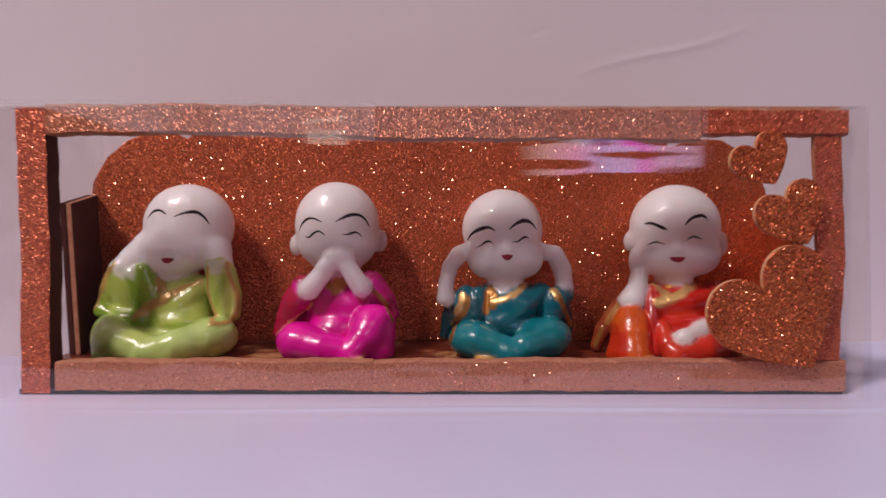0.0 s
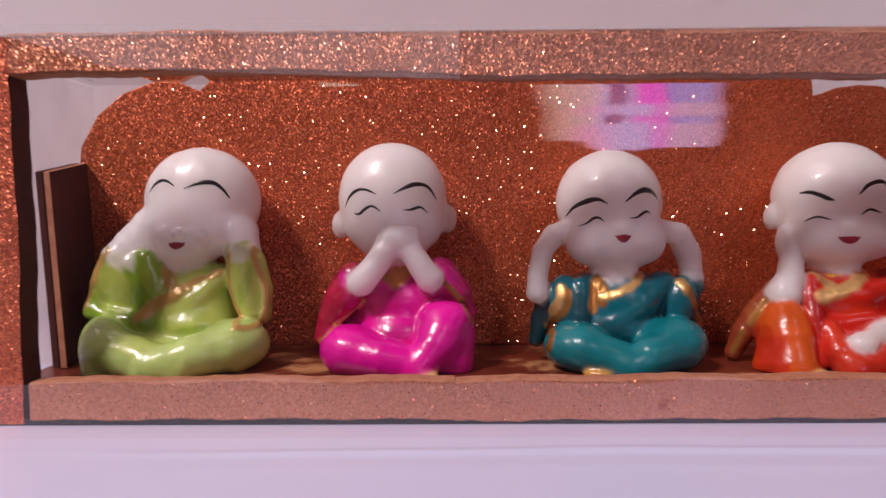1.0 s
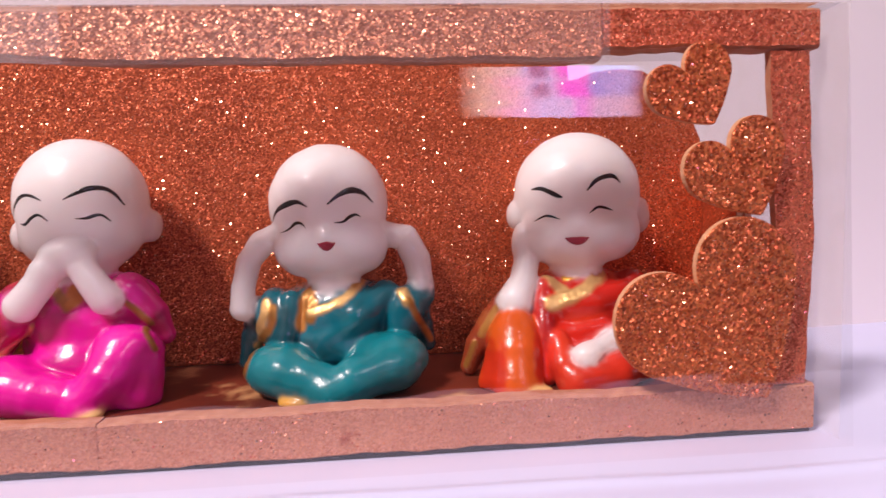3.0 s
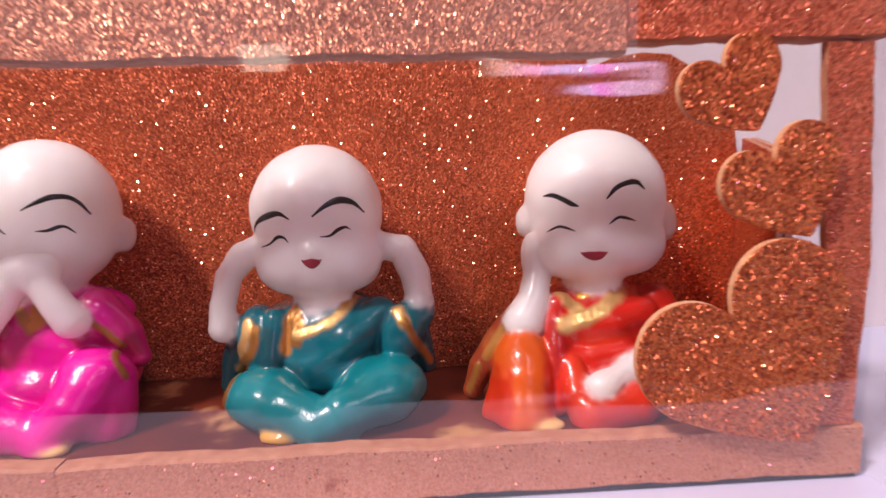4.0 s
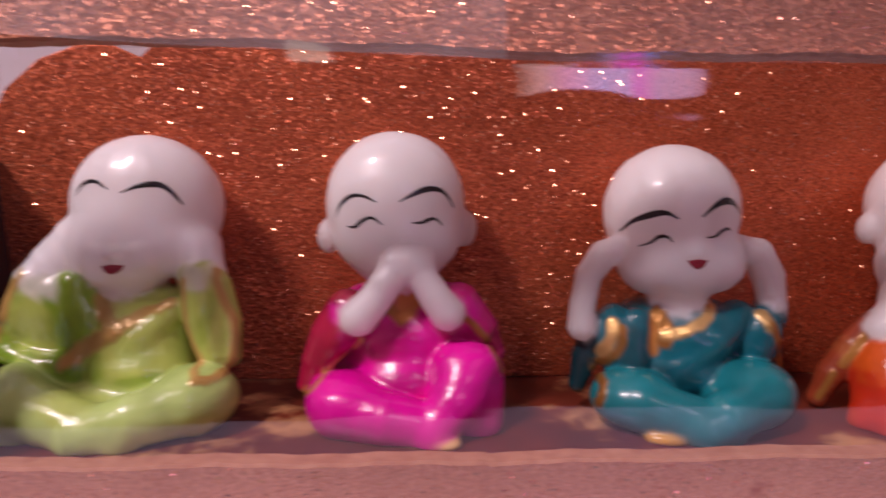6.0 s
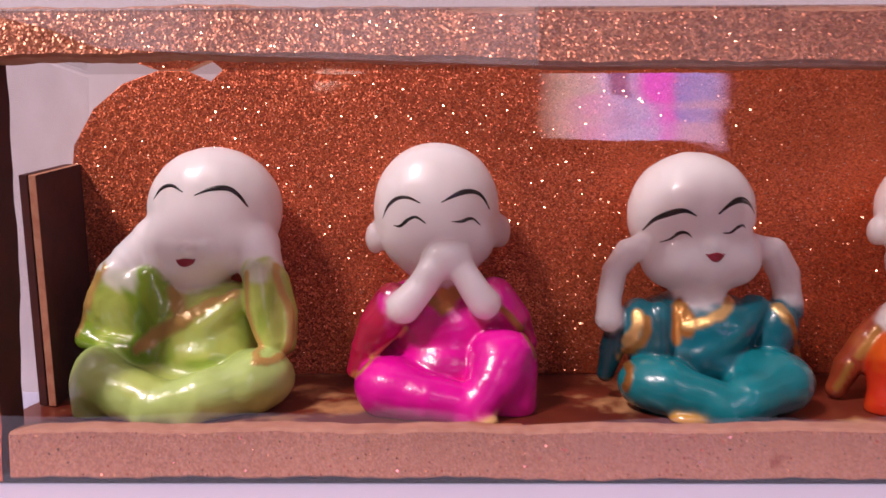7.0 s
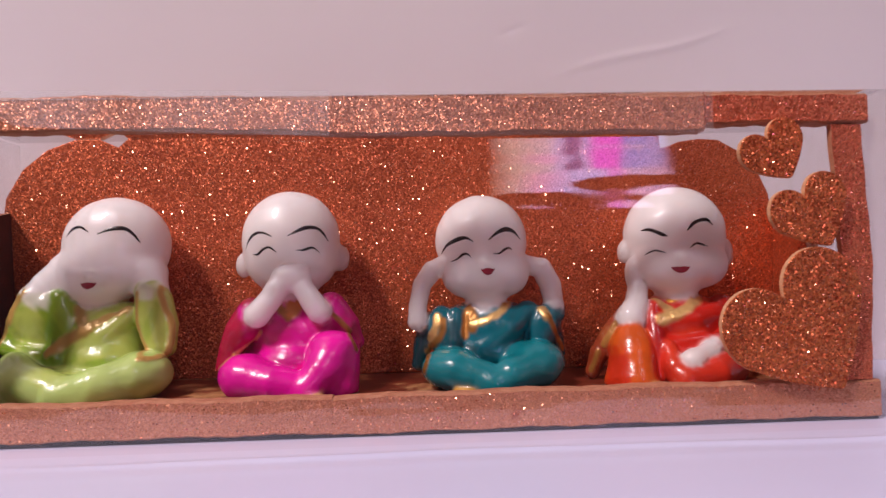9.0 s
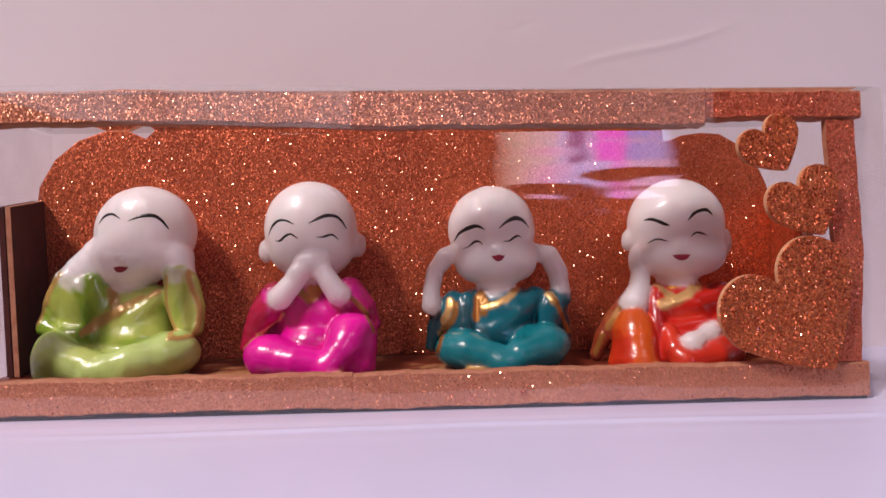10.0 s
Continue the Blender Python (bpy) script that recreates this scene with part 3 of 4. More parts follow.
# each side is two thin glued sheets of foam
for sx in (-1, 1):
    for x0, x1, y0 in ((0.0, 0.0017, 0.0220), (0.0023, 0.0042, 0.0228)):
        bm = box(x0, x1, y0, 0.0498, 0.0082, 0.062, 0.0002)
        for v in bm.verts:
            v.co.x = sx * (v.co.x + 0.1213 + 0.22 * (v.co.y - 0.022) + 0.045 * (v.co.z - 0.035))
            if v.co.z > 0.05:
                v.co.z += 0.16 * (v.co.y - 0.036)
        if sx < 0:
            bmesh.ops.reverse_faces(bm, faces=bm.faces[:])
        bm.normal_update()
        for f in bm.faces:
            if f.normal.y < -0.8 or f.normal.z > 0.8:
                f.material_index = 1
        # Left sheets carry their shade in the colour; the inner one's cut edges stay pale.
        part("side_panel", bm, [GLITTER if sx > 0 else SHADED_FOAM, FOAM_EDGE if x0 == 0 or sx > 0 else SHADED_FOAM], gift)


def heart(cx, cz, w, turn, length):
    """A plump heart w wide: two round lobes and nearly straight sides to a blunt tip."""
    half = []
    for i in range(25):
        a = radians(160 - i * 8.67)
        half.append((0.245 + 0.255 * math.cos(a), 0.150 + 0.285 * math.sin(a)))
    (x0, z0), tip = half[-1], (0.012, -length)
    for i in range(1, 9):
        u = i / 8
        half.append((x0 + (tip[0] - x0) * u + 0.020 * math.sin(math.pi * u), z0 + (tip[1] - z0) * u - 0.010 * math.sin(math.pi * u)))
    shape = [(0.0, 0.200)] + half + [(-x, z) for x, z in half[::-1]]
    c, s = math.cos(radians(turn)), math.sin(radians(turn))
    return [(cx + w * (c * x - s * z), cz + w * (s * x + c * z)) for x, z in shape][::-1]


for cx, cz, w, turn, length in ((0.1049, 0.0250, 0.0400, 32.4, 0.46), (0.1086, 0.0549, 0.0216, 27, 0.43), (0.0991, 0.0710, 0.0180, 30.5, 0.41)):
    part("heart", slab(heart(cx, cz, w, turn, length), -0.0033, -0.0014), [GLITTER_COARSE, FOAM_RIM], gift)

# clear cover: one sheet bent over the top, open at the ends
bm = bmesh.new()
profile = [(-0.0086, 0.0004), (-0.0048, 0.0756), (-0.0038, 0.0862), (-0.0035, 0.0871), (-0.0028, 0.0876), (0.0550, 0.0884)]
ends = [[bm.verts.new((x, y, z)) for y, z in profile] for x in np.linspace(-0.1292, 0.1292, 40)]
for a, b in zip(ends, ends[1:]):
    for i in range(len(profile) - 1):
        bm.faces.new((a[i], b[i], b[i + 1], a[i + 1]))
cover = part("clear_cover", bm, CLEAR, gift, "clear plastic cover with soft reflections")
cover.visible_shadow = False
for outline, material in (([(-0.1288, 0.0890), (-0.1288, 0.0880), (-0.1130, 0.0864), (-0.1010, 0.0834), (-0.0930, 0.0802), (-0.0700, 0.0788), (-0.01655, 0.0768), (-0.01655, 0.0880), (-0.0700, 0.0888)], FOLD),
                          ([(-0.01645, 0.0876), (-0.01645, 0.0766), (0.0450, 0.0764), (0.0812, 0.0760), (0.0812, 0.0872)], FOLD_CLEAR)):
    fold = part("folded_strip", slab(outline, -0.0056, -0.0052, 0, 0.0), material, gift, "hazy folded edge of clear plastic")
    fold.visible_shadow = False
for x in (-0.1291, 0.1289):
    pane = part("end_pane", box(x, x + 0.0003, -0.0046, 0.0550, 0.0004, 0.0874), END, gift, "faintly hazy clear plastic end")
    pane.visible_shadow = False

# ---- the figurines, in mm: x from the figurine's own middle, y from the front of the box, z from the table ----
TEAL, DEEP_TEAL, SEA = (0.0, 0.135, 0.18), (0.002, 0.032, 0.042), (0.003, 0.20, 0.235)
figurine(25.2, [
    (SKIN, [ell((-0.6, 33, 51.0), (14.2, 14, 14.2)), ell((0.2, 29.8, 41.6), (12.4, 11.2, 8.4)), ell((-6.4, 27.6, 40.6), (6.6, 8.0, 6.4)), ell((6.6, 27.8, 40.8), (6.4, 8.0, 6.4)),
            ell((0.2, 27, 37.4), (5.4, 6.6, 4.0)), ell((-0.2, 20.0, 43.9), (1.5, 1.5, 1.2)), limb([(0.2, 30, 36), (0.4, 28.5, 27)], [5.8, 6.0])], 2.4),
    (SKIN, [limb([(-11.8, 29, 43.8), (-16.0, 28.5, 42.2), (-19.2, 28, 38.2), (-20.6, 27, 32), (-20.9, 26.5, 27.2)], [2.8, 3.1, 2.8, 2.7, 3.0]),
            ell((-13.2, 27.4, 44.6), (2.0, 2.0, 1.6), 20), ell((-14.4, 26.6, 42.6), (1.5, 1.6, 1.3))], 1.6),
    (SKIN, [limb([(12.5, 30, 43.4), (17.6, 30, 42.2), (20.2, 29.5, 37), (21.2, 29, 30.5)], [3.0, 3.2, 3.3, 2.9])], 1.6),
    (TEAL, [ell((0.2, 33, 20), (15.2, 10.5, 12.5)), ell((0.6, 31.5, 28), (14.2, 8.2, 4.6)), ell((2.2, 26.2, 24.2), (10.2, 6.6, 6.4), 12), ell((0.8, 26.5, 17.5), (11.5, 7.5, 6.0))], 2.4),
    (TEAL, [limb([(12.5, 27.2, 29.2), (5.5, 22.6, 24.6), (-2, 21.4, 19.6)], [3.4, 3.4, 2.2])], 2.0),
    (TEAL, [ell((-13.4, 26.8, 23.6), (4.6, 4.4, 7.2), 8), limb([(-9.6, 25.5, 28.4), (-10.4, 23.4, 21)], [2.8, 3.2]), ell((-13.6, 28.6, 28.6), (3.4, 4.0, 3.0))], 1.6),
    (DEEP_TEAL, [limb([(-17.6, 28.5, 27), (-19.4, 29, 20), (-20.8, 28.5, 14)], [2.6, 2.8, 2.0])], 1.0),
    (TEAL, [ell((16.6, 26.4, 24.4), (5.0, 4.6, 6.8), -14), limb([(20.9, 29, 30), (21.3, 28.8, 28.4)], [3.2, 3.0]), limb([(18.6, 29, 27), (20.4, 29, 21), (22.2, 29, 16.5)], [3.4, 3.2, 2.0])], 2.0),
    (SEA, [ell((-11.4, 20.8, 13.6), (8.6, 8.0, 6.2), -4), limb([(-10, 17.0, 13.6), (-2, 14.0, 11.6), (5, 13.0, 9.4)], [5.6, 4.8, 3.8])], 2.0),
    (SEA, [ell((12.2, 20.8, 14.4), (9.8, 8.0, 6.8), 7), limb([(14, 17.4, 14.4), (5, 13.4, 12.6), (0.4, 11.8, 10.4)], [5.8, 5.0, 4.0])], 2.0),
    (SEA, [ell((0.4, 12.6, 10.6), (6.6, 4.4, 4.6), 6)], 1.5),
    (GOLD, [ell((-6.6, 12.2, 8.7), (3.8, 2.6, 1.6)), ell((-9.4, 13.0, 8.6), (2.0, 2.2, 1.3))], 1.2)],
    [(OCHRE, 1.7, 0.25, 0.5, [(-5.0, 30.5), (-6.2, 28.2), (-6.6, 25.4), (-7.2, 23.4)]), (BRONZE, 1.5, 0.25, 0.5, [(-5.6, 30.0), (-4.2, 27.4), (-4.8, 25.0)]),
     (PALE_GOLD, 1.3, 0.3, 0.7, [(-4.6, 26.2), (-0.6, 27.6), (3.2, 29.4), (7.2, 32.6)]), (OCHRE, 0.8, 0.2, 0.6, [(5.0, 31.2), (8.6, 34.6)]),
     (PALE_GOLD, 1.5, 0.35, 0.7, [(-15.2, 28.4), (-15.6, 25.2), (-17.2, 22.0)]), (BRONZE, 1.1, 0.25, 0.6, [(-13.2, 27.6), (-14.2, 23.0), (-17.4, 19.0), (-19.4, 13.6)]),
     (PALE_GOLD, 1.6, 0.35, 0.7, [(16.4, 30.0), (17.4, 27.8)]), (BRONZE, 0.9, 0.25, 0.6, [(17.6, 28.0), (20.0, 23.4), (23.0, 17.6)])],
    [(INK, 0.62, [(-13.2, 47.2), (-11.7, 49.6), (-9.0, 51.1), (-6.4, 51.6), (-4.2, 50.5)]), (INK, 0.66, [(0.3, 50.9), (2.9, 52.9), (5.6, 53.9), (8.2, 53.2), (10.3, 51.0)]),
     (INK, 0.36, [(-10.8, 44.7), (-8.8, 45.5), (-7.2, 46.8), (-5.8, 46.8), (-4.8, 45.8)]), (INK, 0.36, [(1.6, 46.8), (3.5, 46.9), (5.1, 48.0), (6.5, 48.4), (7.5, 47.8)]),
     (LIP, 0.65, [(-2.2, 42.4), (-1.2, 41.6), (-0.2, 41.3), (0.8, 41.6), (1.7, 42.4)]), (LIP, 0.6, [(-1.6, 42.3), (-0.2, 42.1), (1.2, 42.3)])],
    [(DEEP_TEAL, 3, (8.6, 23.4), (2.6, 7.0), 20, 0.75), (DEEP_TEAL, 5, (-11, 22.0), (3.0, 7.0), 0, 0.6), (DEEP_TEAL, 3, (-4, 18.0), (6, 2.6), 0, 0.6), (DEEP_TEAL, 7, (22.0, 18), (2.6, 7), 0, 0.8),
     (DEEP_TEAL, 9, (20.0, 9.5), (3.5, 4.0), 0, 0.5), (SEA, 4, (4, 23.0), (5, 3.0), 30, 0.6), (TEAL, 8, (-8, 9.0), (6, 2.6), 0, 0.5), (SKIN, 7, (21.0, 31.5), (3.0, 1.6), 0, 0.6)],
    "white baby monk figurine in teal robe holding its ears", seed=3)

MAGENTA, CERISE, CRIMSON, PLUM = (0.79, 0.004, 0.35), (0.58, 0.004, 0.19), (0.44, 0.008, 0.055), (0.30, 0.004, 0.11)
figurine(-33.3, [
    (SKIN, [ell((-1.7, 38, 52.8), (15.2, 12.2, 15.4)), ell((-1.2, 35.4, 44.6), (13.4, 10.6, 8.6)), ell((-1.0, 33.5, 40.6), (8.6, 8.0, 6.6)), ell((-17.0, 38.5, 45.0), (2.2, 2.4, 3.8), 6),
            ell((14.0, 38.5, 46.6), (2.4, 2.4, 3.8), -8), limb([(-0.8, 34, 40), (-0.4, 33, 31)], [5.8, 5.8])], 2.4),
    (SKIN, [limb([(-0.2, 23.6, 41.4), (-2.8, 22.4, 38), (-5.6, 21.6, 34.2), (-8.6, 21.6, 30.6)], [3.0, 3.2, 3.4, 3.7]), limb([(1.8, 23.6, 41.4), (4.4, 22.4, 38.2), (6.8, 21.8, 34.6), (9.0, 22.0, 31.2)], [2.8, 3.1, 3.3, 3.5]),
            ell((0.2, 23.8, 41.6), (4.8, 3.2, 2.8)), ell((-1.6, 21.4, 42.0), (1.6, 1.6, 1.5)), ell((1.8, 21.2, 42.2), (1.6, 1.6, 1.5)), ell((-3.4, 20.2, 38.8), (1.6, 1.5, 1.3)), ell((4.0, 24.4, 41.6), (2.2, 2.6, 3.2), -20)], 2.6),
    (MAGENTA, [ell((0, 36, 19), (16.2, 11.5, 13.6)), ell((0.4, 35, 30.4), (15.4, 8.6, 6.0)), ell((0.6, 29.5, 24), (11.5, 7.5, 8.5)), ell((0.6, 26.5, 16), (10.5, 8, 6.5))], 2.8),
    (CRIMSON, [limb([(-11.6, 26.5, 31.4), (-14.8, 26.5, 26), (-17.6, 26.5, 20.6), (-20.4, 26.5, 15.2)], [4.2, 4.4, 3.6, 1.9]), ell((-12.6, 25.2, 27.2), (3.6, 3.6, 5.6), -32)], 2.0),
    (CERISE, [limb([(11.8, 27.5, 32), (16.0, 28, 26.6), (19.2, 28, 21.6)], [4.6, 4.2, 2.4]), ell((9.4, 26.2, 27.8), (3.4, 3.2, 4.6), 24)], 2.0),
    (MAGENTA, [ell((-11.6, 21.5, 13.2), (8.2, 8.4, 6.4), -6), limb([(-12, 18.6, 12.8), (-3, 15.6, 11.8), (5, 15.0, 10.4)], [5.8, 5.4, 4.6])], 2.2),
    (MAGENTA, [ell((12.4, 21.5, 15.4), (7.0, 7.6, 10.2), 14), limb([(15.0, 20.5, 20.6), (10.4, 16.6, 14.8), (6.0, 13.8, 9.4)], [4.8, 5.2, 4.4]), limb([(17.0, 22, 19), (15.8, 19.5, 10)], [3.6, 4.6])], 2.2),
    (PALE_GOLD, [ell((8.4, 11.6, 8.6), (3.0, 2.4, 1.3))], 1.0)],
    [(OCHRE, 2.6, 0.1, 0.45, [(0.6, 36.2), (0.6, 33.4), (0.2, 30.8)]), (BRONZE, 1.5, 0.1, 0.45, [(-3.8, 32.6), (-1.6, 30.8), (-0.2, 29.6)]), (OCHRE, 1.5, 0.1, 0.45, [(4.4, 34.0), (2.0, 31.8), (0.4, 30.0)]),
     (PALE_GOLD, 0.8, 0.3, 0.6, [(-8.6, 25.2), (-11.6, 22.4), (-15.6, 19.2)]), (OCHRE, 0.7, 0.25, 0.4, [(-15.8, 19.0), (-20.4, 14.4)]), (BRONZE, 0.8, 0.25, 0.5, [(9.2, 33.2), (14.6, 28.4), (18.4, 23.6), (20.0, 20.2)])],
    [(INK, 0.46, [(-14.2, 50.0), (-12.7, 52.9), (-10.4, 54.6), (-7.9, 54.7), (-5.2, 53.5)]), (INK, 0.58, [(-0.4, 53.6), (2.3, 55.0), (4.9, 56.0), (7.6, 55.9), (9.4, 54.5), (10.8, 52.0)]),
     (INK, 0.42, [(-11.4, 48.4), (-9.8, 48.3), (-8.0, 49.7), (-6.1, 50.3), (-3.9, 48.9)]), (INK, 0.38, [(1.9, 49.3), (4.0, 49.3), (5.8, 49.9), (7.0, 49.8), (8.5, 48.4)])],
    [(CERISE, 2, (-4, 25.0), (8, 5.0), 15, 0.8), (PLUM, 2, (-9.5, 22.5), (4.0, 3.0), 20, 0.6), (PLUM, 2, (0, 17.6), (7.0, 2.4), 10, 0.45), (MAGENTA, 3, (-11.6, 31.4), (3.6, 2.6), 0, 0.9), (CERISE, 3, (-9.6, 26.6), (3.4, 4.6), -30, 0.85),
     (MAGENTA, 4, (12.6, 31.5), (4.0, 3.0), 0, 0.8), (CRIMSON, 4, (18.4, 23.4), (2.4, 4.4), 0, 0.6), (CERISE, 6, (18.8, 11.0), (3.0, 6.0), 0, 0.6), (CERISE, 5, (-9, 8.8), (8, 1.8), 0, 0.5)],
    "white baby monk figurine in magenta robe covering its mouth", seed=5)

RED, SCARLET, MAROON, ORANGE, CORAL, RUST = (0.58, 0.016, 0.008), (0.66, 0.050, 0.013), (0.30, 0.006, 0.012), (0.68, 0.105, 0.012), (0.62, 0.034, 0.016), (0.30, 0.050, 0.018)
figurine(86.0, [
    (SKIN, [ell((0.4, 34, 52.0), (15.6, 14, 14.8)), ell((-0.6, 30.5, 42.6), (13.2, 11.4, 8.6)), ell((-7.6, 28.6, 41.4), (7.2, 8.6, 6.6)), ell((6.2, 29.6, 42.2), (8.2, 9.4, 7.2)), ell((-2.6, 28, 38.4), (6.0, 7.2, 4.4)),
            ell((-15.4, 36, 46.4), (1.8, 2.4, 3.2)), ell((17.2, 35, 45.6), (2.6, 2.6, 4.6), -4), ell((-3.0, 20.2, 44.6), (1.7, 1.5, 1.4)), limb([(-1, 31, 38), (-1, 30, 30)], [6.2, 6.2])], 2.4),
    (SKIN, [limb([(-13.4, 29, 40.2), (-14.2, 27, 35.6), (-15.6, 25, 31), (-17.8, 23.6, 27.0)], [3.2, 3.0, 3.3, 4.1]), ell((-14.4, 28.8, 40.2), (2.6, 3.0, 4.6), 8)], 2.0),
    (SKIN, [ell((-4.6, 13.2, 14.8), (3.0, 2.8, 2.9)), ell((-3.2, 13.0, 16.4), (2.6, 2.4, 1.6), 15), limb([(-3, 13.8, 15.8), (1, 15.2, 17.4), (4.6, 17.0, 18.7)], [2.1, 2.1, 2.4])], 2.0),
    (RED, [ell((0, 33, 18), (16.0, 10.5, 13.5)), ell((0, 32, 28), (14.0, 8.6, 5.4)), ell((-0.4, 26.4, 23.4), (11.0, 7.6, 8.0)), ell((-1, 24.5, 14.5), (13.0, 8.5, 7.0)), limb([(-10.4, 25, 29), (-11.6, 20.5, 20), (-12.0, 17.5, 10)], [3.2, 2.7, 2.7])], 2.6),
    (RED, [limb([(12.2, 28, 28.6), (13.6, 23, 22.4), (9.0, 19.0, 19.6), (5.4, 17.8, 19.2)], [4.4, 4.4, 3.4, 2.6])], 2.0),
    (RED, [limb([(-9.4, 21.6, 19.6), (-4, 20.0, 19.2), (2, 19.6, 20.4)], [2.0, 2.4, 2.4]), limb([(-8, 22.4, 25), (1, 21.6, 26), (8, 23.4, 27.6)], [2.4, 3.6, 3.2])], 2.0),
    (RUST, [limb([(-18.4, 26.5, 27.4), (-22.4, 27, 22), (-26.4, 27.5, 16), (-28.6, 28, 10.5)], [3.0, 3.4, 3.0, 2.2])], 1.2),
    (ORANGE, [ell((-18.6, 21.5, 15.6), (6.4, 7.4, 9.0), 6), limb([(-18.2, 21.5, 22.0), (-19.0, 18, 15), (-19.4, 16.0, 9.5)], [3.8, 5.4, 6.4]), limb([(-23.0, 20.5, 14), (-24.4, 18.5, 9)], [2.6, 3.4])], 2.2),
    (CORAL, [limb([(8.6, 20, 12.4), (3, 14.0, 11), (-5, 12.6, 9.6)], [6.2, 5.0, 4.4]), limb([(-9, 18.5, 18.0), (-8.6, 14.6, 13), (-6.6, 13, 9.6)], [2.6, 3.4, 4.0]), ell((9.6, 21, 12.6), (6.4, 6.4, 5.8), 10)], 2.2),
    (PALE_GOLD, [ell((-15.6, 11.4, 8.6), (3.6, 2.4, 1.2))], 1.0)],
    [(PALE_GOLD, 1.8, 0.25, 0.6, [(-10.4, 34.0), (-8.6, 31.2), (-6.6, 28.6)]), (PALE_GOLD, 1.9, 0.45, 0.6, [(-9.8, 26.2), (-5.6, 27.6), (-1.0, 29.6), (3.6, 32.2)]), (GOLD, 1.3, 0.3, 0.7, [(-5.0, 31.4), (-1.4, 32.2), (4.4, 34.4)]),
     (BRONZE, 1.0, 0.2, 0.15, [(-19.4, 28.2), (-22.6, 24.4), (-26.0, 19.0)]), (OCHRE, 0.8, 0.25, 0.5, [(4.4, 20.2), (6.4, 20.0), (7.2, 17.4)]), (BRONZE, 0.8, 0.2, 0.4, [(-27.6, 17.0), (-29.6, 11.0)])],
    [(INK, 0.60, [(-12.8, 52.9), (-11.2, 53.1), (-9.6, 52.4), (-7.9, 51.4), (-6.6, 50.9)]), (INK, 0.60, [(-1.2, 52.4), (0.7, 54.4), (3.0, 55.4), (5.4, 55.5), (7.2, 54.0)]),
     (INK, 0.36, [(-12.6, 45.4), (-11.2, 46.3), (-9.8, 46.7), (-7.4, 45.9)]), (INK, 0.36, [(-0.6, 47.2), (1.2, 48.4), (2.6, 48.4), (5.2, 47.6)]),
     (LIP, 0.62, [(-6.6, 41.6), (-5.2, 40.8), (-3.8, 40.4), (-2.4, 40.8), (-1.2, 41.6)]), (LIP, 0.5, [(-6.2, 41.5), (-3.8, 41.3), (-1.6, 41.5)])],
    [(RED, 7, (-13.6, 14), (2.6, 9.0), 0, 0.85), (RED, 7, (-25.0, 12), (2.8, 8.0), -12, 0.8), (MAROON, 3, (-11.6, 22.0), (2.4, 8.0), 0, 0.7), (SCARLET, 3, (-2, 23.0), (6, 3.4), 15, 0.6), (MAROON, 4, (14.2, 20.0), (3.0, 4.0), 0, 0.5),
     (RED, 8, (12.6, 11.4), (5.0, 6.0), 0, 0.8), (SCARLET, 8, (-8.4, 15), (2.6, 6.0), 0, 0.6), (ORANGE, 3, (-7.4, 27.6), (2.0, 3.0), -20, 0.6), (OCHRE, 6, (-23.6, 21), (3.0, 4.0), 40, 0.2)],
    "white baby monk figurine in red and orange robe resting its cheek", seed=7)

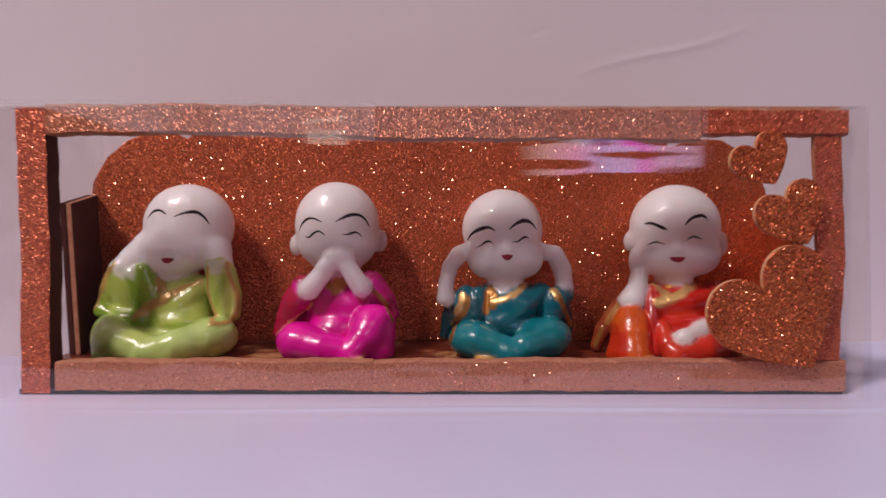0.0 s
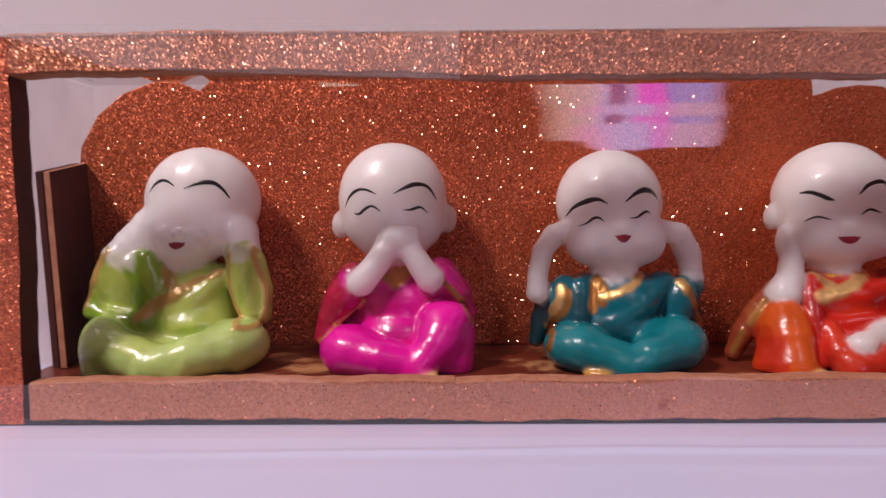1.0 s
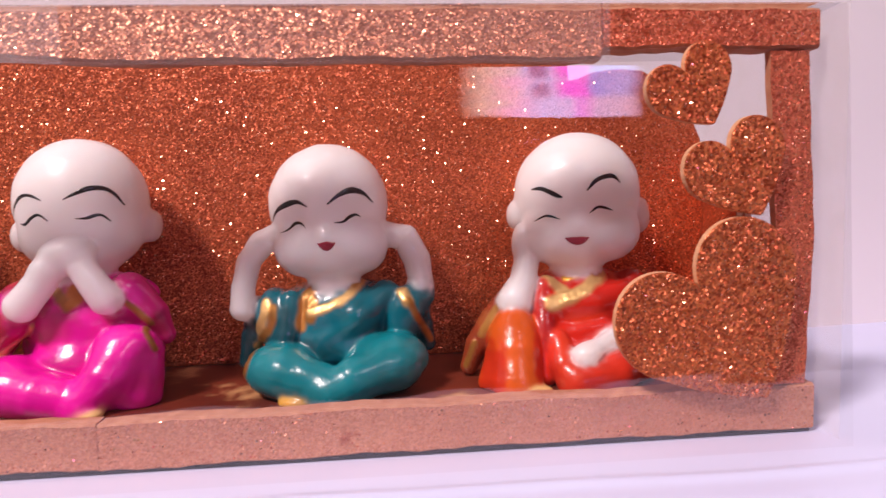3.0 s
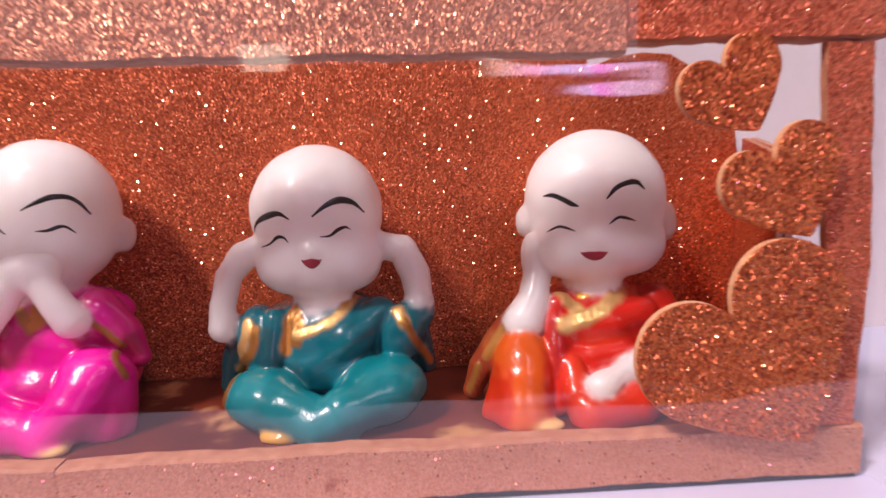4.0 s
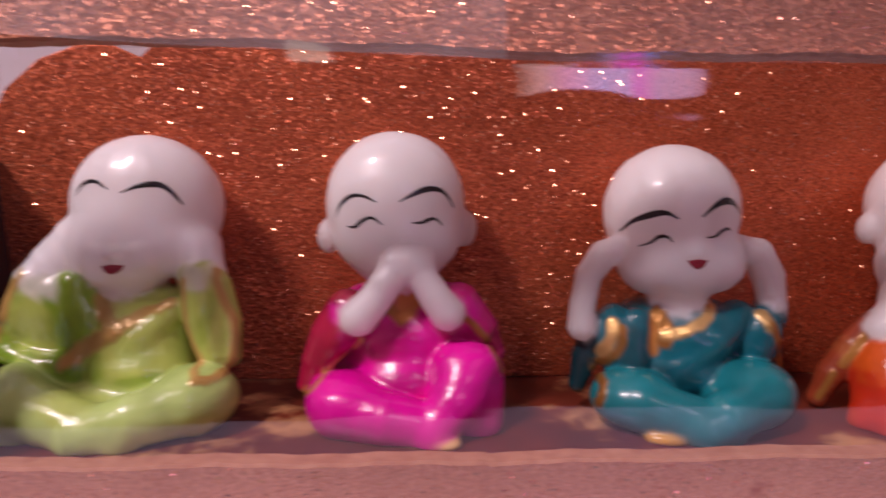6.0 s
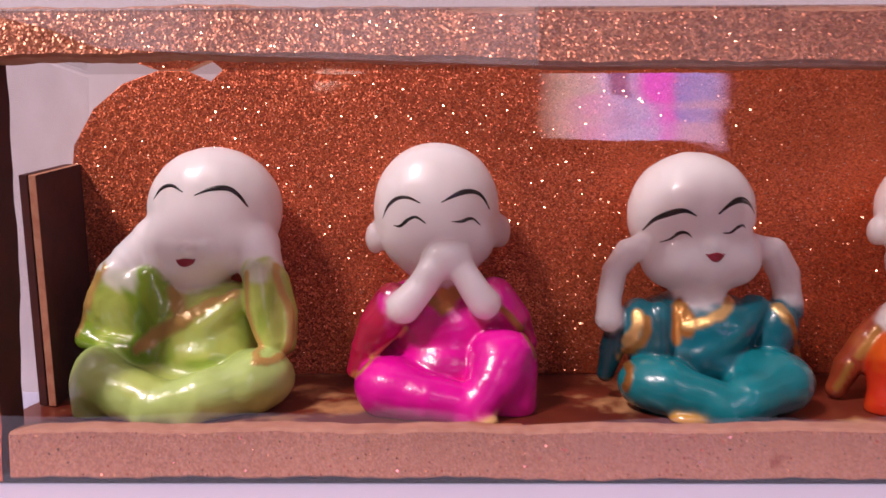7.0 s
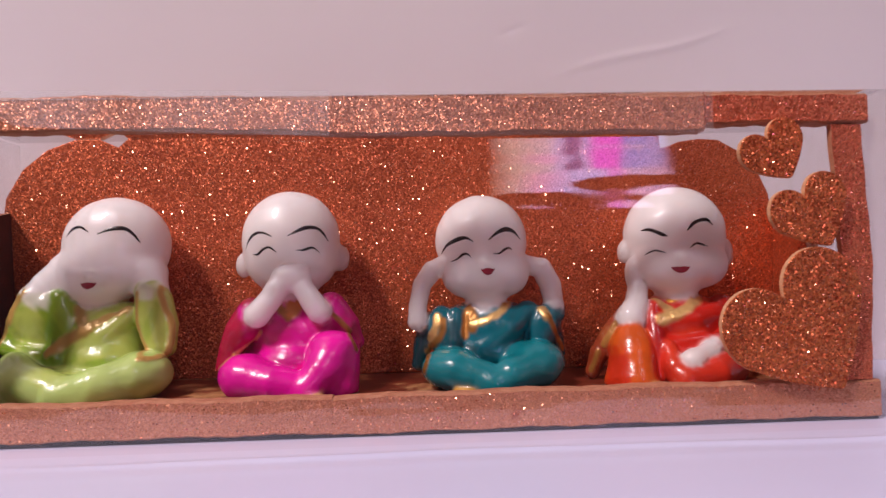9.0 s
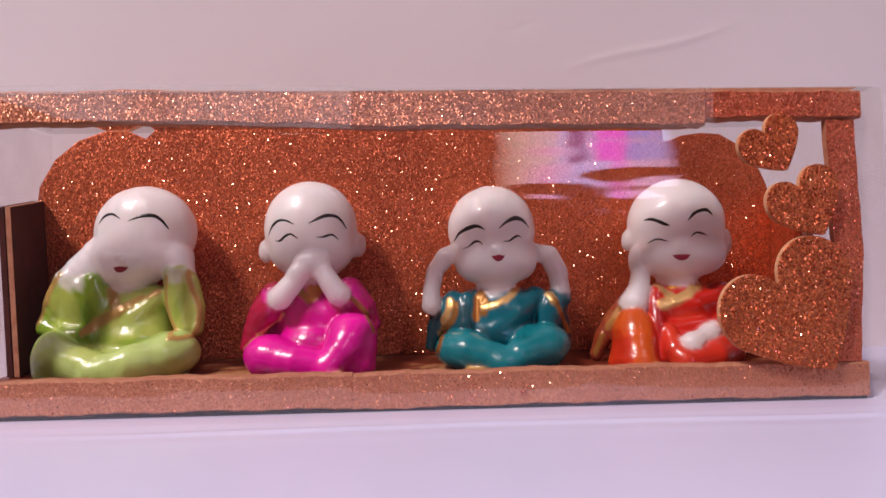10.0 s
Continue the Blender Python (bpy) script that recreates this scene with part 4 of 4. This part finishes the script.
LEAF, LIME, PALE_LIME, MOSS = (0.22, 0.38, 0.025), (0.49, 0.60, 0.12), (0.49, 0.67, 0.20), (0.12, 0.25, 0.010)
TAN, UMBER = (0.55, 0.35, 0.095), (0.42, 0.27, 0.07)
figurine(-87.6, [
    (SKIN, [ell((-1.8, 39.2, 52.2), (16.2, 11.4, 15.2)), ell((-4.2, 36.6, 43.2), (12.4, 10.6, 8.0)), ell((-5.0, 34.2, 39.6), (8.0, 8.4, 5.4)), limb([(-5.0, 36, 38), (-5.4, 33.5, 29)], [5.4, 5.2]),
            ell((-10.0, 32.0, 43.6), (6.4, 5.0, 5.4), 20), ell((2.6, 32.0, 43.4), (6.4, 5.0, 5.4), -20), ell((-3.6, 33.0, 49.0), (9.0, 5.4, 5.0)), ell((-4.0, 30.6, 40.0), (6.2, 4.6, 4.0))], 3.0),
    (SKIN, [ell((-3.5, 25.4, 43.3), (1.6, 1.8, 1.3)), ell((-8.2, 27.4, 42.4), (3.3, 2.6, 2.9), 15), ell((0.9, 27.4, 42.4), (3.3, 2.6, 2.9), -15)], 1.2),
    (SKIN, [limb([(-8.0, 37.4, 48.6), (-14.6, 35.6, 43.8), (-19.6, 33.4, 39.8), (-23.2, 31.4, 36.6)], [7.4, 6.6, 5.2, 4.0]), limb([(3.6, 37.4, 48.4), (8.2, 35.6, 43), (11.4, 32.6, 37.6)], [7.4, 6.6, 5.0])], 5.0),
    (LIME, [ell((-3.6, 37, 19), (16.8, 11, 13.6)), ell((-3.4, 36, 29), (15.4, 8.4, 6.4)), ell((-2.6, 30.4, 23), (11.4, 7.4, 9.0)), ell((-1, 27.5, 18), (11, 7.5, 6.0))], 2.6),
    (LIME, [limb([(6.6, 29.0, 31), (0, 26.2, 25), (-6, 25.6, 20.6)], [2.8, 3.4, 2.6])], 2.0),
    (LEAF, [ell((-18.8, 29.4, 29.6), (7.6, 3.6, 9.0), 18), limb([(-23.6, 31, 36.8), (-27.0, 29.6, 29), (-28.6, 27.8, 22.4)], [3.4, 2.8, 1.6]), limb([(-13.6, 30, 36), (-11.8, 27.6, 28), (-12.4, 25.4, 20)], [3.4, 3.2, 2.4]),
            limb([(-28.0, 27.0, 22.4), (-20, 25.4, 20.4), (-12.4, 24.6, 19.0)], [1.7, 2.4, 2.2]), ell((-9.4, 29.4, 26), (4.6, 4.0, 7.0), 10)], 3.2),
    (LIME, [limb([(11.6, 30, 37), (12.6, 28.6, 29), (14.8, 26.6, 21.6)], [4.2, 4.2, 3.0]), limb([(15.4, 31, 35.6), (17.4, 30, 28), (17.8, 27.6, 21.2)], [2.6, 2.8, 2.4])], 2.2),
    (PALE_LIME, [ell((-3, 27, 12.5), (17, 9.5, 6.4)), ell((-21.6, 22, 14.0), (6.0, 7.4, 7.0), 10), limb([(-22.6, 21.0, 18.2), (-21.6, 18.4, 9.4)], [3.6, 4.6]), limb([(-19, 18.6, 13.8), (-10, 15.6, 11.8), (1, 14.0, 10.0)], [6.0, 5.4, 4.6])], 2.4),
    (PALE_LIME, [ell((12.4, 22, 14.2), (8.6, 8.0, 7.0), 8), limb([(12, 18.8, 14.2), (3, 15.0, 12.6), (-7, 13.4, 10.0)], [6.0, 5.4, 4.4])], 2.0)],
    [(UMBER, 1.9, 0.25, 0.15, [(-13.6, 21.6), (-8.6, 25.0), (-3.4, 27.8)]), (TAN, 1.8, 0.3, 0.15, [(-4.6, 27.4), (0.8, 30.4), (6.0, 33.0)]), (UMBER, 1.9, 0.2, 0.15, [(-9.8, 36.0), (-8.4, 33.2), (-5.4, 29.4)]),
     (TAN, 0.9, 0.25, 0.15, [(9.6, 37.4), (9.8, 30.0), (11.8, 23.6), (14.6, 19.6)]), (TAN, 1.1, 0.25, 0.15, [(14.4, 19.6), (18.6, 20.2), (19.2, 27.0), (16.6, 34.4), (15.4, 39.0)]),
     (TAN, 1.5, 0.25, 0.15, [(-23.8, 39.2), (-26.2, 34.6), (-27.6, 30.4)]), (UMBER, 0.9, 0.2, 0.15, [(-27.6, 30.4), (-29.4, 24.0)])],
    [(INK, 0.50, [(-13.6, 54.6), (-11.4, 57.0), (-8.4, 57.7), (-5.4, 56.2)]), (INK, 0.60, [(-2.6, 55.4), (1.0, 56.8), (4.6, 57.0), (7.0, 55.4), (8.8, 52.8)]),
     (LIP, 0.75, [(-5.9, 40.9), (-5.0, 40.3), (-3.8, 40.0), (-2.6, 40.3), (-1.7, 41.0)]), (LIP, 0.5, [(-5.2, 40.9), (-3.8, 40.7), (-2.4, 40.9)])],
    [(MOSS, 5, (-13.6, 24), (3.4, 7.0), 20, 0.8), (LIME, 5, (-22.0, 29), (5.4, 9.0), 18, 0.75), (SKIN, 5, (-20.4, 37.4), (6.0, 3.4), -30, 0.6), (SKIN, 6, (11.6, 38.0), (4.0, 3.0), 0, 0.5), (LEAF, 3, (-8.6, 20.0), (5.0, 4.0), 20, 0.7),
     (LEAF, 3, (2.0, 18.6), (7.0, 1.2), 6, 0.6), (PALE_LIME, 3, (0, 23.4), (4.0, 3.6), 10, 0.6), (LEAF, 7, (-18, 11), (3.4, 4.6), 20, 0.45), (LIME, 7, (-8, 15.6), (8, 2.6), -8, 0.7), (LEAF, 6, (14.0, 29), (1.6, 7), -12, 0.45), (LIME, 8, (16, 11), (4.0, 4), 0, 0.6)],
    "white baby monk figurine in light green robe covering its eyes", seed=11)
